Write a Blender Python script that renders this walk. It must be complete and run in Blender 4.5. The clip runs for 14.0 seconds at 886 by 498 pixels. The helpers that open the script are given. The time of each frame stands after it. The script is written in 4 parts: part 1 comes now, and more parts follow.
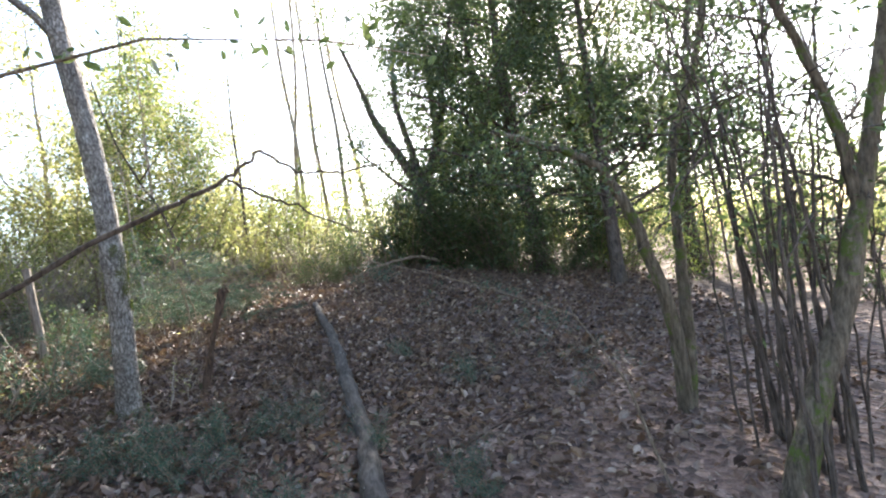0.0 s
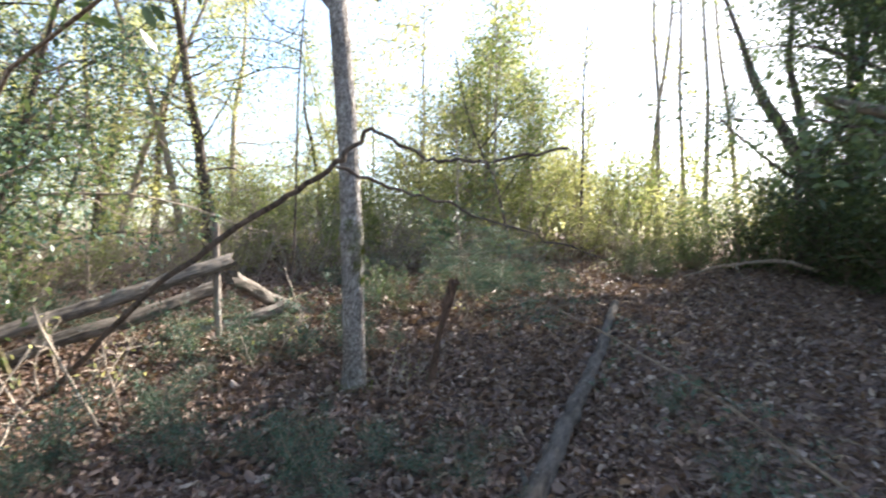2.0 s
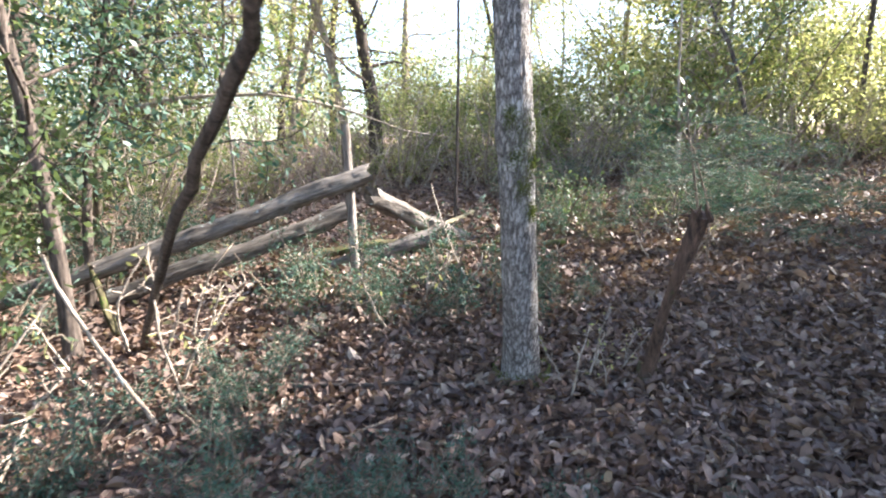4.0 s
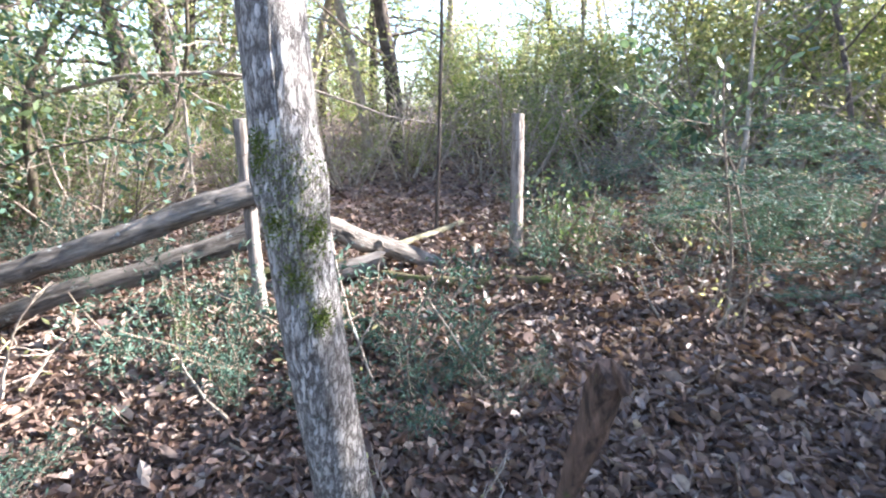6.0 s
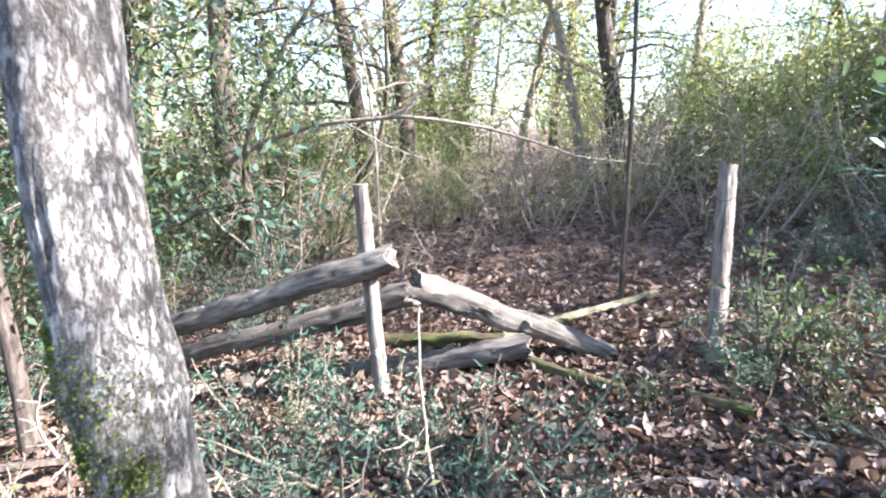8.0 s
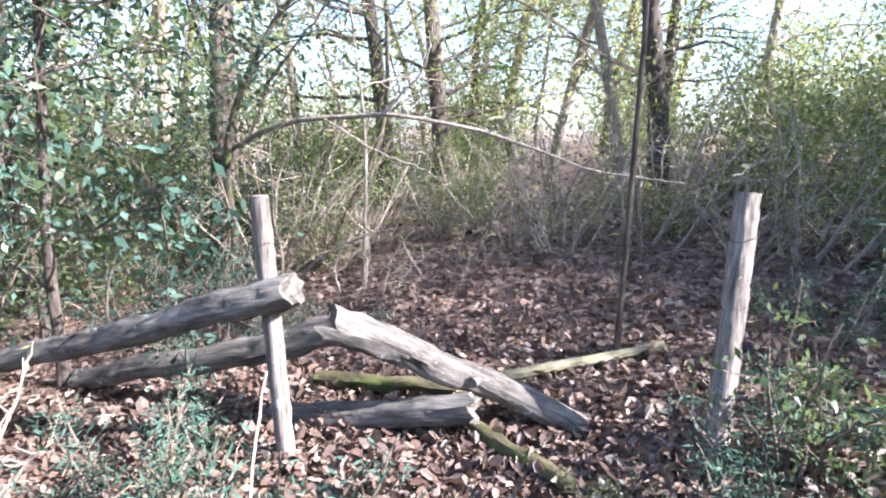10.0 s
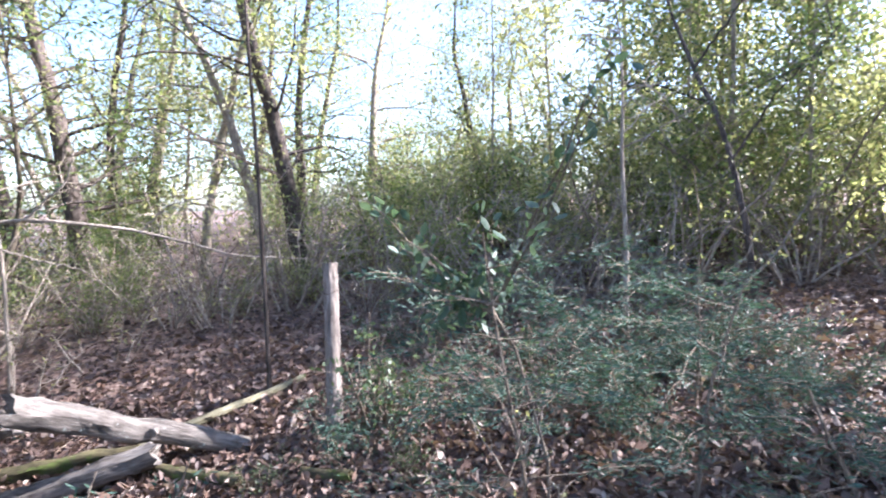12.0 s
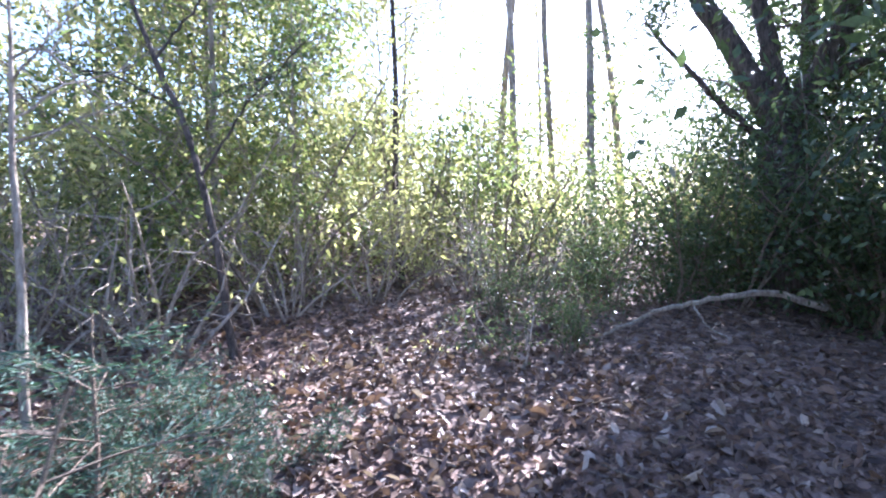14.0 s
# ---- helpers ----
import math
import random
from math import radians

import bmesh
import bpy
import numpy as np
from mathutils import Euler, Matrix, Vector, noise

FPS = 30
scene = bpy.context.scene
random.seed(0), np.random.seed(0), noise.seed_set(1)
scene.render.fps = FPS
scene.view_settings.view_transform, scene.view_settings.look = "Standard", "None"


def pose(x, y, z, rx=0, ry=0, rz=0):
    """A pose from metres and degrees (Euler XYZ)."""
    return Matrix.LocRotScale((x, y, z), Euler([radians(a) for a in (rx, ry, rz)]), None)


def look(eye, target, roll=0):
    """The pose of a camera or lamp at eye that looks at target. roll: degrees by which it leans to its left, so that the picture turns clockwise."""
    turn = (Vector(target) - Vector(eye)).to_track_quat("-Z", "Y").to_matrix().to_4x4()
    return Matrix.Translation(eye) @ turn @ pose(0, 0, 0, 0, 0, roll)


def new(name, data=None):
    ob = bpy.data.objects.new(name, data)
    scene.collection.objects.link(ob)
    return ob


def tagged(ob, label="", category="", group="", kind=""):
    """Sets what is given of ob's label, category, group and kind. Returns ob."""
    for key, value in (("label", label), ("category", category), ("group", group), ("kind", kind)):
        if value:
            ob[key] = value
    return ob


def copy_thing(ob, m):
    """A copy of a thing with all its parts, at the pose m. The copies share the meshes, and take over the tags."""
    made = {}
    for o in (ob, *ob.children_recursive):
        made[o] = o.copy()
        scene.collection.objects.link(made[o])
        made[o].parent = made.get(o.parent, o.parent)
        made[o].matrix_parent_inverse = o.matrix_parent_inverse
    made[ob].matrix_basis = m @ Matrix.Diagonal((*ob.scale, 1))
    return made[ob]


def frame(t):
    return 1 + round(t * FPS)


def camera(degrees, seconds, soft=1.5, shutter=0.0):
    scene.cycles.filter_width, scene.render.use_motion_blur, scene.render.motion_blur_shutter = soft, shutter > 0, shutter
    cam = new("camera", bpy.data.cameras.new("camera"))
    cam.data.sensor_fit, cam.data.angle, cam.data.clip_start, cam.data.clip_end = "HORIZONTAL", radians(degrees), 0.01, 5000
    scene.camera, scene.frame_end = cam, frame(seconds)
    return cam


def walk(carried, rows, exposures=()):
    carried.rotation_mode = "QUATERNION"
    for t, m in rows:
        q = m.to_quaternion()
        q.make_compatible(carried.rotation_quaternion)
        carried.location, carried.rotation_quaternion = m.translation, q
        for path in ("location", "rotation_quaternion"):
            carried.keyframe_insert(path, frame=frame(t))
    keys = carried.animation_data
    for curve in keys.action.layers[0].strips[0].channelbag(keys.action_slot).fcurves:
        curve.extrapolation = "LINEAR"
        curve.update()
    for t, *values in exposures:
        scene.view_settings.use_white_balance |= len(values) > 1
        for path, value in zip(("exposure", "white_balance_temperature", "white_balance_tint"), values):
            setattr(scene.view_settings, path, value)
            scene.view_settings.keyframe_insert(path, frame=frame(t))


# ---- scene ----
cam = camera(76.0, 14.0, soft=2.0, shutter=0.2)
PATH = [
    (0.0, pose(0.030, 0.049, 1.660, 91.40, 7.49, -1.44)),
    (0.5, pose(0.633, 0.384, 1.689, 90.24, 6.39, 5.91)),
    (0.8, pose(0.819, 0.510, 1.719, 90.15, 3.91, 8.46)),
    (1.0, pose(0.885, 0.631, 1.767, 91.72, 3.16, 10.67)),
    (1.5, pose(0.852, 1.062, 1.890, 92.82, 0.58, 19.56)),
    (2.0, pose(0.713, 1.397, 1.898, 90.25, -1.44, 35.57)),
    (2.5, pose(0.368, 1.594, 1.820, 87.82, 0.20, 47.09)),
    (2.6, pose(0.292, 1.639, 1.778, 86.84, 1.24, 48.10)),
    (5.0, pose(-0.833, 3.574, 2.081, 77.97, -1.40, 56.77)),
    (5.5, pose(-0.971, 3.870, 2.118, 76.19, -0.13, 55.17)),
    (6.0, pose(-0.987, 4.253, 2.163, 77.00, -1.31, 63.45)),
    (6.5, pose(-1.007, 4.461, 2.289, 78.38, -0.75, 69.58)),
    (7.0, pose(-1.187, 4.744, 2.370, 79.35, 1.38, 75.22)),
    (7.5, pose(-1.342, 4.903, 2.407, 78.49, 1.72, 83.10)),
    (10.0, pose(-2.226, 5.662, 2.427, 77.84, -1.40, 95.61)),
    (10.5, pose(-2.172, 5.701, 2.462, 79.49, -0.20, 85.44)),
    (11.0, pose(-1.958, 5.622, 2.507, 79.89, 2.35, 75.74)),
    (11.5, pose(-1.556, 5.585, 2.504, 83.93, 1.28, 68.37)),
    (12.0, pose(-1.065, 5.614, 2.548, 85.61, 1.31, 62.17)),
    (12.5, pose(-1.086, 5.647, 2.518, 87.50, 0.17, 51.07)),
    (13.0, pose(-1.409, 5.872, 2.513, 87.96, 3.03, 34.12)),
    (13.5, pose(-1.436, 6.445, 2.516, 88.15, 1.76, 22.02)),
    (14.0, pose(-1.440, 6.976, 2.524, 87.59, 0.54, 18.06)),
]
walk(cam, PATH, exposures=[(0.0, 2.75, 6350, 11), (2.5, 2.4, 6350, 12), (5.0, 3.15, 5800, 14), (8.0, 2.95, 5550, 14), (10.5, 2.75, 5350, 17), (12.5, 2.45, 5400, 20), (13.4, 2.1, 5100, 20), (14.0, 2.9, 5050, 23)])

# ---- light ----
SUN_ELEVATION, SUN_TURN = 35.0, -16.0
world = bpy.data.worlds.new("sky")
scene.world = world
world.use_nodes = True
wn = world.node_tree.nodes
sky = wn.new("ShaderNodeTexSky")
sky.sky_type, sky.sun_disc = "NISHITA", False
sky.sun_elevation, sky.sun_rotation = radians(SUN_ELEVATION), radians(-SUN_TURN)
sky.dust_density, sky.air_density = 1.5, 1.0
wn["Background"].inputs["Strength"].default_value = 0.1
world.node_tree.links.new(sky.outputs[0], wn["Background"].inputs[0])
sun_data = bpy.data.lights.new("sun", "SUN")
sun_data.energy, sun_data.angle, sun_data.color = 5.0, radians(0.6), (1.0, 0.92, 0.8)
sun = new("sun", sun_data)
sun.matrix_world = look((0, 0, 0), (math.sin(radians(SUN_TURN)), -math.cos(radians(SUN_TURN)), -math.tan(radians(SUN_ELEVATION))))


# ---- materials ----
def material(name):
    m = bpy.data.materials.new(name)
    m.use_nodes = True
    nt = m.node_tree
    return m, nt, nt.nodes["Principled BSDF"]


def node(nt, kind, **values):
    n = nt.nodes.new(kind)
    for key, value in values.items():
        n.inputs[key].default_value = value
    return n


def ramp(nt, source, stops):
    r = nt.nodes.new("ShaderNodeValToRGB")
    e = r.color_ramp.elements
    while len(e) < len(stops):
        e.new(0.5)
    for item, (at, colour) in zip(e, stops):
        item.position, item.color = at, (*colour, 1)
    nt.links.new(source, r.inputs[0])
    return r


def leaf_material(name, colours, through_share, rough=0.5):
    """A leaf: each its own shade, some light passes through it."""
    m, nt, p = material(name)
    geo = nt.nodes.new("ShaderNodeNewGeometry")
    r = ramp(nt, geo.outputs["Random Per Island"], [(i / max(1, len(colours) - 1), c) for i, c in enumerate(colours)])
    coord = nt.nodes.new("ShaderNodeTexCoord")
    tex = node(nt, "ShaderNodeTexNoise", Scale=45.0, Detail=3.0)
    nt.links.new(coord.outputs["Object"], tex.inputs["Vector"])
    mix = nt.nodes.new("ShaderNodeMixRGB")
    mix.blend_type = "MULTIPLY"
    mix.inputs[0].default_value = 0.6
    spots = ramp(nt, tex.outputs["Fac"], [(0.3, (0.55, 0.5, 0.45)), (0.6, (1.1, 1.1, 1.05))])
    nt.links.new(r.outputs[0], mix.inputs[1])
    nt.links.new(spots.outputs[0], mix.inputs[2])
    nt.links.new(mix.outputs[0], p.inputs["Base Color"])
    p.inputs["Roughness"].default_value = rough
    p.inputs["Specular IOR Level"].default_value = 0.35
    if through_share:
        t = nt.nodes.new("ShaderNodeBsdfTranslucent")
        warm = nt.nodes.new("ShaderNodeMixRGB")
        warm.blend_type = "MULTIPLY"
        warm.inputs[0].default_value = 1.0
        warm.inputs[2].default_value = (1.4, 1.4, 0.95, 1)
        nt.links.new(mix.outputs[0], warm.inputs[1])
        nt.links.new(warm.outputs[0], t.inputs["Color"])
        s = nt.nodes.new("ShaderNodeMixShader")
        s.inputs[0].default_value = through_share
        nt.links.new(p.outputs[0], s.inputs[1])
        nt.links.new(t.outputs[0], s.inputs[2])
        nt.links.new(s.outputs[0], nt.nodes["Material Output"].inputs["Surface"])
    return m


def bark_material(name, dark, light, grain=30.0, stretch=0.16, moss=0.0, lichen=0.0, depth=0.02, plates=0.0):
    """Furrowed bark or weathered wood, its grain along the local z axis, with patches of moss and lichen."""
    m, nt, p = material(name)
    coord = nt.nodes.new("ShaderNodeTexCoord")
    mp = nt.nodes.new("ShaderNodeMapping")
    mp.inputs["Scale"].default_value = (1, 1, stretch)
    nt.links.new(coord.outputs["Object"], mp.inputs["Vector"])
    fine = node(nt, "ShaderNodeTexNoise", Scale=grain, Detail=6.0, Roughness=0.7)
    nt.links.new(mp.outputs[0], fine.inputs["Vector"])
    broad = node(nt, "ShaderNodeTexNoise", Scale=6.0, Detail=5.0, Roughness=0.65)
    nt.links.new(coord.outputs["Object"], broad.inputs["Vector"])
    mid = tuple((a + b) / 2 for a, b in zip(dark, light))
    base = ramp(nt, fine.outputs["Fac"], [(0.36, dark), (0.5, mid), (0.64, light)])
    last = base.outputs[0]
    rise = fine.outputs["Fac"]
    if plates:
        pm = nt.nodes.new("ShaderNodeMapping")
        pm.inputs["Scale"].default_value = (1, 1, 0.3)
        bent = nt.nodes.new("ShaderNodeMixRGB")
        bent.inputs[0].default_value = 0.07
        nt.links.new(coord.outputs["Object"], bent.inputs[1])
        nt.links.new(fine.outputs["Color"], bent.inputs[2])
        nt.links.new(bent.outputs[0], pm.inputs["Vector"])
        cell = node(nt, "ShaderNodeTexVoronoi", Scale=plates)
        cell.feature = "DISTANCE_TO_EDGE"
        nt.links.new(pm.outputs[0], cell.inputs["Vector"])
        crack = ramp(nt, cell.outputs["Distance"], [(0.0, (0.15, 0.13, 0.12)), (0.2, (1, 1, 1))])
        seam = nt.nodes.new("ShaderNodeMixRGB")
        seam.blend_type = "MULTIPLY"
        seam.inputs[0].default_value = 0.85
        nt.links.new(last, seam.inputs[1])
        nt.links.new(crack.outputs[0], seam.inputs[2])
        last = seam.outputs[0]
        total = nt.nodes.new("ShaderNodeMath")
        total.operation = "MULTIPLY"
        nt.links.new(crack.outputs[0], total.inputs[0])
        nt.links.new(fine.outputs["Fac"], total.inputs[1])
        rise = total.outputs[0]
    tone = nt.nodes.new("ShaderNodeMixRGB")
    tone.blend_type = "MULTIPLY"
    tone.inputs[0].default_value = 0.7
    blot = ramp(nt, broad.outputs["Fac"], [(0.3, (0.55, 0.5, 0.46)), (0.65, (1.2, 1.18, 1.15))])
    nt.links.new(last, tone.inputs[1])
    nt.links.new(blot.outputs[0], tone.inputs[2])
    last = tone.outputs[0]
    for share, colour, scale, offset in ((lichen, (0.48, 0.52, 0.47), 9.0, 3.1), (moss, (0.085, 0.11, 0.025), 5.0, 7.7)):
        if not share:
            continue
        mv = nt.nodes.new("ShaderNodeMapping")
        mv.inputs["Location"].default_value = (offset, offset, offset)
        nt.links.new(coord.outputs["Object"], mv.inputs["Vector"])
        patch = node(nt, "ShaderNodeTexNoise", Scale=scale, Detail=7.0, Roughness=0.75)
        nt.links.new(mv.outputs[0], patch.inputs["Vector"])
        mask = ramp(nt, patch.outputs["Fac"], [(0.68 - 0.3 * share, (0, 0, 0)), (0.74 - 0.3 * share, (1, 1, 1))])
        over = nt.nodes.new("ShaderNodeMixRGB")
        nt.links.new(mask.outputs[0], over.inputs[0])
        nt.links.new(last, over.inputs[1])
        over.inputs[2].default_value = (*colour, 1)
        last = over.outputs[0]
    nt.links.new(last, p.inputs["Base Color"])
    p.inputs["Roughness"].default_value = 0.9
    p.inputs["Specular IOR Level"].default_value = 0.2
    bump = node(nt, "ShaderNodeBump", Strength=0.9, Distance=depth)
    nt.links.new(rise, bump.inputs["Height"])
    nt.links.new(bump.outputs[0], p.inputs["Normal"])
    return m


def ground_material():
    m, nt, p = material("woodland_floor")
    coord = nt.nodes.new("ShaderNodeTexCoord")
    cells = node(nt, "ShaderNodeTexVoronoi", Scale=17.0)
    small = node(nt, "ShaderNodeTexNoise", Scale=60.0, Detail=5.0)
    wide = node(nt, "ShaderNodeTexNoise", Scale=0.7, Detail=4.0)
    for n in (cells, small, wide):
        nt.links.new(coord.outputs["Object"], n.inputs["Vector"])
    split = nt.nodes.new("ShaderNodeSeparateColor")
    nt.links.new(cells.outputs["Color"], split.inputs[0])
    c = ramp(nt, split.outputs[0], [(0.0, (0.07, 0.045, 0.035)), (0.35, (0.16, 0.1, 0.075)), (0.7, (0.24, 0.155, 0.115)), (1.0, (0.33, 0.24, 0.19))])
    a = nt.nodes.new("ShaderNodeMixRGB")
    a.blend_type = "MULTIPLY"
    a.inputs[0].default_value = 0.8
    d = ramp(nt, small.outputs["Fac"], [(0.3, (0.4, 0.36, 0.33)), (0.65, (1.1, 1.1, 1.1))])
    nt.links.new(c.outputs[0], a.inputs[1])
    nt.links.new(d.outputs[0], a.inputs[2])
    b = nt.nodes.new("ShaderNodeMixRGB")
    b.blend_type = "MULTIPLY"
    b.inputs[0].default_value = 0.6
    e = ramp(nt, wide.outputs["Fac"], [(0.35, (0.7, 0.68, 0.62)), (0.65, (1.1, 1.05, 1.0))])
    nt.links.new(a.outputs[0], b.inputs[1])
    nt.links.new(e.outputs[0], b.inputs[2])
    nt.links.new(b.outputs[0], p.inputs["Base Color"])
    p.inputs["Roughness"].default_value = 0.85
    bump = node(nt, "ShaderNodeBump", Strength=1.0, Distance=0.03)
    nt.links.new(cells.outputs["Distance"], bump.inputs["Height"])
    nt.links.new(bump.outputs[0], p.inputs["Normal"])
    return m


FLOOR = ground_material()
LITTER = leaf_material("dead_leaf", [(0.045, 0.03, 0.026), (0.13, 0.08, 0.06), (0.19, 0.12, 0.088), (0.085, 0.055, 0.046), (0.24, 0.165, 0.125), (0.11, 0.075, 0.06), (0.42, 0.33, 0.27)], 0.15, 0.55)
PRIVET = leaf_material("thicket_leaf", [(0.075, 0.11, 0.045), (0.135, 0.18, 0.07), (0.23, 0.265, 0.1), (0.11, 0.15, 0.06)], 0.55, 0.45)
# Pale yellow-green leaf with sunlit brightness put into its colour.
GOLD = leaf_material("sunlit_yellow_leaf", [(0.19, 0.21, 0.1), (0.33, 0.33, 0.165), (0.45, 0.43, 0.25), (0.23, 0.26, 0.12)], 0.6, 0.5)
DARKLEAF = leaf_material("evergreen_leaf", [(0.045, 0.068, 0.034), (0.075, 0.108, 0.05), (0.11, 0.14, 0.065)], 0.42, 0.4)
CEDAR = leaf_material("needle_spray", [(0.035, 0.07, 0.05), (0.055, 0.1, 0.07), (0.085, 0.135, 0.1)], 0.25, 0.7)
HOLLY = leaf_material("holly_leaf", [(0.05, 0.085, 0.05), (0.075, 0.115, 0.07), (0.1, 0.14, 0.095)], 0.3, 0.5)
OAKBARK = bark_material("oak_bark", (0.3, 0.27, 0.245), (0.68, 0.64, 0.6), 60.0, 0.3, 0.12, 0.2, 0.03, 52.0)
DARKBARK = bark_material("dark_bark", (0.04, 0.032, 0.026), (0.15, 0.12, 0.1), 36.0, 0.2, 0.12)
MOSSBARK = bark_material("mossy_bark", (0.06, 0.048, 0.035), (0.2, 0.165, 0.12), 40.0, 0.2, 0.5)
TWIG = bark_material("twig_bark", (0.1, 0.075, 0.055), (0.3, 0.24, 0.18), 60.0, 0.3)
PALE = bark_material("pale_bark", (0.2, 0.16, 0.12), (0.44, 0.38, 0.31), 40.0, 0.2, 0.0, 0.15)
LOGBARK = bark_material("fallen_bark", (0.03, 0.026, 0.023), (0.13, 0.115, 0.1), 30.0, 0.25, 0.0, 0.14, 0.02)
LOGWOOD = bark_material("weathered_log", (0.068, 0.058, 0.05), (0.25, 0.22, 0.19), 30.0, 0.1, 0.16, 0.22, 0.024)
POSTWOOD = bark_material("weathered_post", (0.085, 0.07, 0.058), (0.32, 0.275, 0.24), 48.0, 0.06, 0.16, 0.18, 0.012)
SNAG = bark_material("rotten_wood", (0.035, 0.025, 0.02), (0.17, 0.11, 0.08), 40.0, 0.15, 0.14, 0.0, 0.02)
MOSSY = bark_material("mossy_wood", (0.05, 0.042, 0.024), (0.14, 0.12, 0.06), 30.0, 0.3, 0.58, 0.0, 0.015)
GREENPOLE = bark_material("greenish_pole", (0.14, 0.125, 0.07), (0.34, 0.31, 0.2), 40.0, 0.15, 0.2)
MOSSLEAF = leaf_material("moss", [(0.06, 0.085, 0.015), (0.12, 0.15, 0.03), (0.19, 0.2, 0.05)], 0.2, 0.8)
GRASS = leaf_material("dry_grass", [(0.2, 0.18, 0.08), (0.3, 0.25, 0.13), (0.13, 0.15, 0.05)], 0.3, 0.6)


# ---- tools ----
class Geo:
    """Collects quads and makes one mesh of them."""

    def __init__(self):
        self.v, self.q, self.n = [], [], 0

    def add(self, v, q):
        self.v.append(np.asarray(v, float))
        self.q.append(np.asarray(q, int) + self.n)
        self.n += len(v)

    def mesh(self, name, mat, smooth=True):
        v, q = np.concatenate(self.v), np.concatenate(self.q)
        me = bpy.data.meshes.new(name)
        me.vertices.add(len(v))
        me.vertices.foreach_set("co", v.astype(np.float32).ravel())
        me.loops.add(q.size)
        me.loops.foreach_set("vertex_index", q.astype(np.int32).ravel())
        me.polygons.add(len(q))
        me.polygons.foreach_set("loop_start", np.arange(0, q.size, 4, dtype=np.int32))
        me.polygons.foreach_set("use_smooth", np.full(len(q), smooth))
        me.update(calc_edges=True)
        me.validate()
        if smooth:
            me.set_sharp_from_angle(angle=radians(55))
        me.materials.append(mat)
        return me


def unit(a):
    a = np.asarray(a, float)
    return a / np.maximum(np.linalg.norm(a, axis=-1, keepdims=True), 1e-9)


def tube(geo, pts, radii, sides=7, rough=0.0, rng=None, cap=True):
    """A round limb along a line of points; rough: how uneven its girth is."""
    pts, radii = np.asarray(pts, float), np.asarray(radii, float)
    if cap:
        pts = np.concatenate([pts[:1], pts, pts[-1:]])
        radii = np.concatenate([[0.001], radii, [0.001]])
    n = len(pts)
    inner = pts[1:-1] if cap else pts
    t = unit(np.gradient(inner, axis=0))
    if cap:
        t = np.concatenate([t[:1], t, t[-1:]])
    ref = np.array([1.0, 0, 0]) if abs(t[0][0]) < 0.8 else np.array([0, 1.0, 0])
    a = unit(np.cross(t, ref))
    b = np.cross(t, a)
    ang = np.arange(sides) * 2 * np.pi / sides
    r = radii[:, None] * np.ones((1, sides))
    if rough and rng is not None:
        lobes = rng.normal(0, 1, sides) * rough * 0.6
        r = r * (1 + lobes[None, :] + rng.normal(0, rough * 0.5, (n, sides)))
    v = pts[:, None, :] + r[:, :, None] * (np.cos(ang)[None, :, None] * a[:, None, :] + np.sin(ang)[None, :, None] * b[:, None, :])
    i, j = np.meshgrid(np.arange(n - 1), np.arange(sides), indexing="ij")
    k = (j + 1) % sides
    q = np.stack([i * sides + j, i * sides + k, (i + 1) * sides + k, (i + 1) * sides + j], -1).reshape(-1, 4)
    geo.add(v.reshape(-1, 3), q)


def limb(rng, start, way, length, steps=6, wander=0.18, rise=0.0):
    """The line of a wandering branch."""
    p, d, out = np.array(start, float), unit(way), [np.array(start, float)]
    for _ in range(steps):
        d = unit(d + rng.normal(0, wander, 3) + np.array([0, 0, rise]))
        p = p + d * length / steps
        out.append(p.copy())
    return np.array(out)


def leaves(geo, c, way, length, width, rng, fold=0.15):
    """One folded pointed leaf of four corners at each point."""
    c, way = np.asarray(c, float), unit(way)
    n = len(c)
    nrm = unit(np.cross(way, unit(rng.normal(0, 1, (n, 3)))))
    side = np.cross(nrm, way)
    ln = (length * rng.uniform(0.6, 1.3, n))[:, None]
    wd = (width * rng.uniform(0.7, 1.2, n))[:, None]
    mid = c + way * ln * 0.45 + nrm * wd * fold
    v = np.stack([c, mid + side * wd / 2, c + way * ln, mid - side * wd / 2], 1)
    geo.add(v.reshape(-1, 3), np.arange(4 * n).reshape(n, 4))


def broad_leaves(geo, c, way, nrm, length, width, rng, fold=0.2, size_low=0.55, size_high=1.35):
    """Leaves of six corners with a midrib and curled tips."""
    n = len(c)
    way = unit(way)
    side = unit(np.cross(nrm, way))
    up = np.cross(way, side)
    size = rng.uniform(size_low, size_high, n)[:, None]
    ln, wd = length * size, width * size * rng.uniform(0.75, 1.25, (n, 1))
    curl = rng.normal(0, 0.25, (n, 1)) * ln
    f = fold * wd * rng.uniform(-0.6, 1.6, (n, 1))
    v = np.stack([c, c + way * ln + up * curl,
                  c + way * ln * 0.28 + side * wd * 0.42 + up * f, c + way * ln * 0.68 + side * wd * 0.46 + up * (f + curl * 0.4),
                  c + way * ln * 0.28 - side * wd * 0.42 + up * f, c + way * ln * 0.68 - side * wd * 0.46 + up * (f + curl * 0.4)], 1)
    base = np.arange(n)[:, None] * 6
    q = np.concatenate([base + np.array([[0, 2, 3, 1]]), base + np.array([[0, 1, 5, 4]])])
    geo.add(v.reshape(-1, 3), q)


def part(name, geo, mat, parent, label="", smooth=True):
    ob = new(name, geo.mesh(name, mat, smooth))
    ob.parent = parent
    if label:
        ob["label"] = label
    return ob


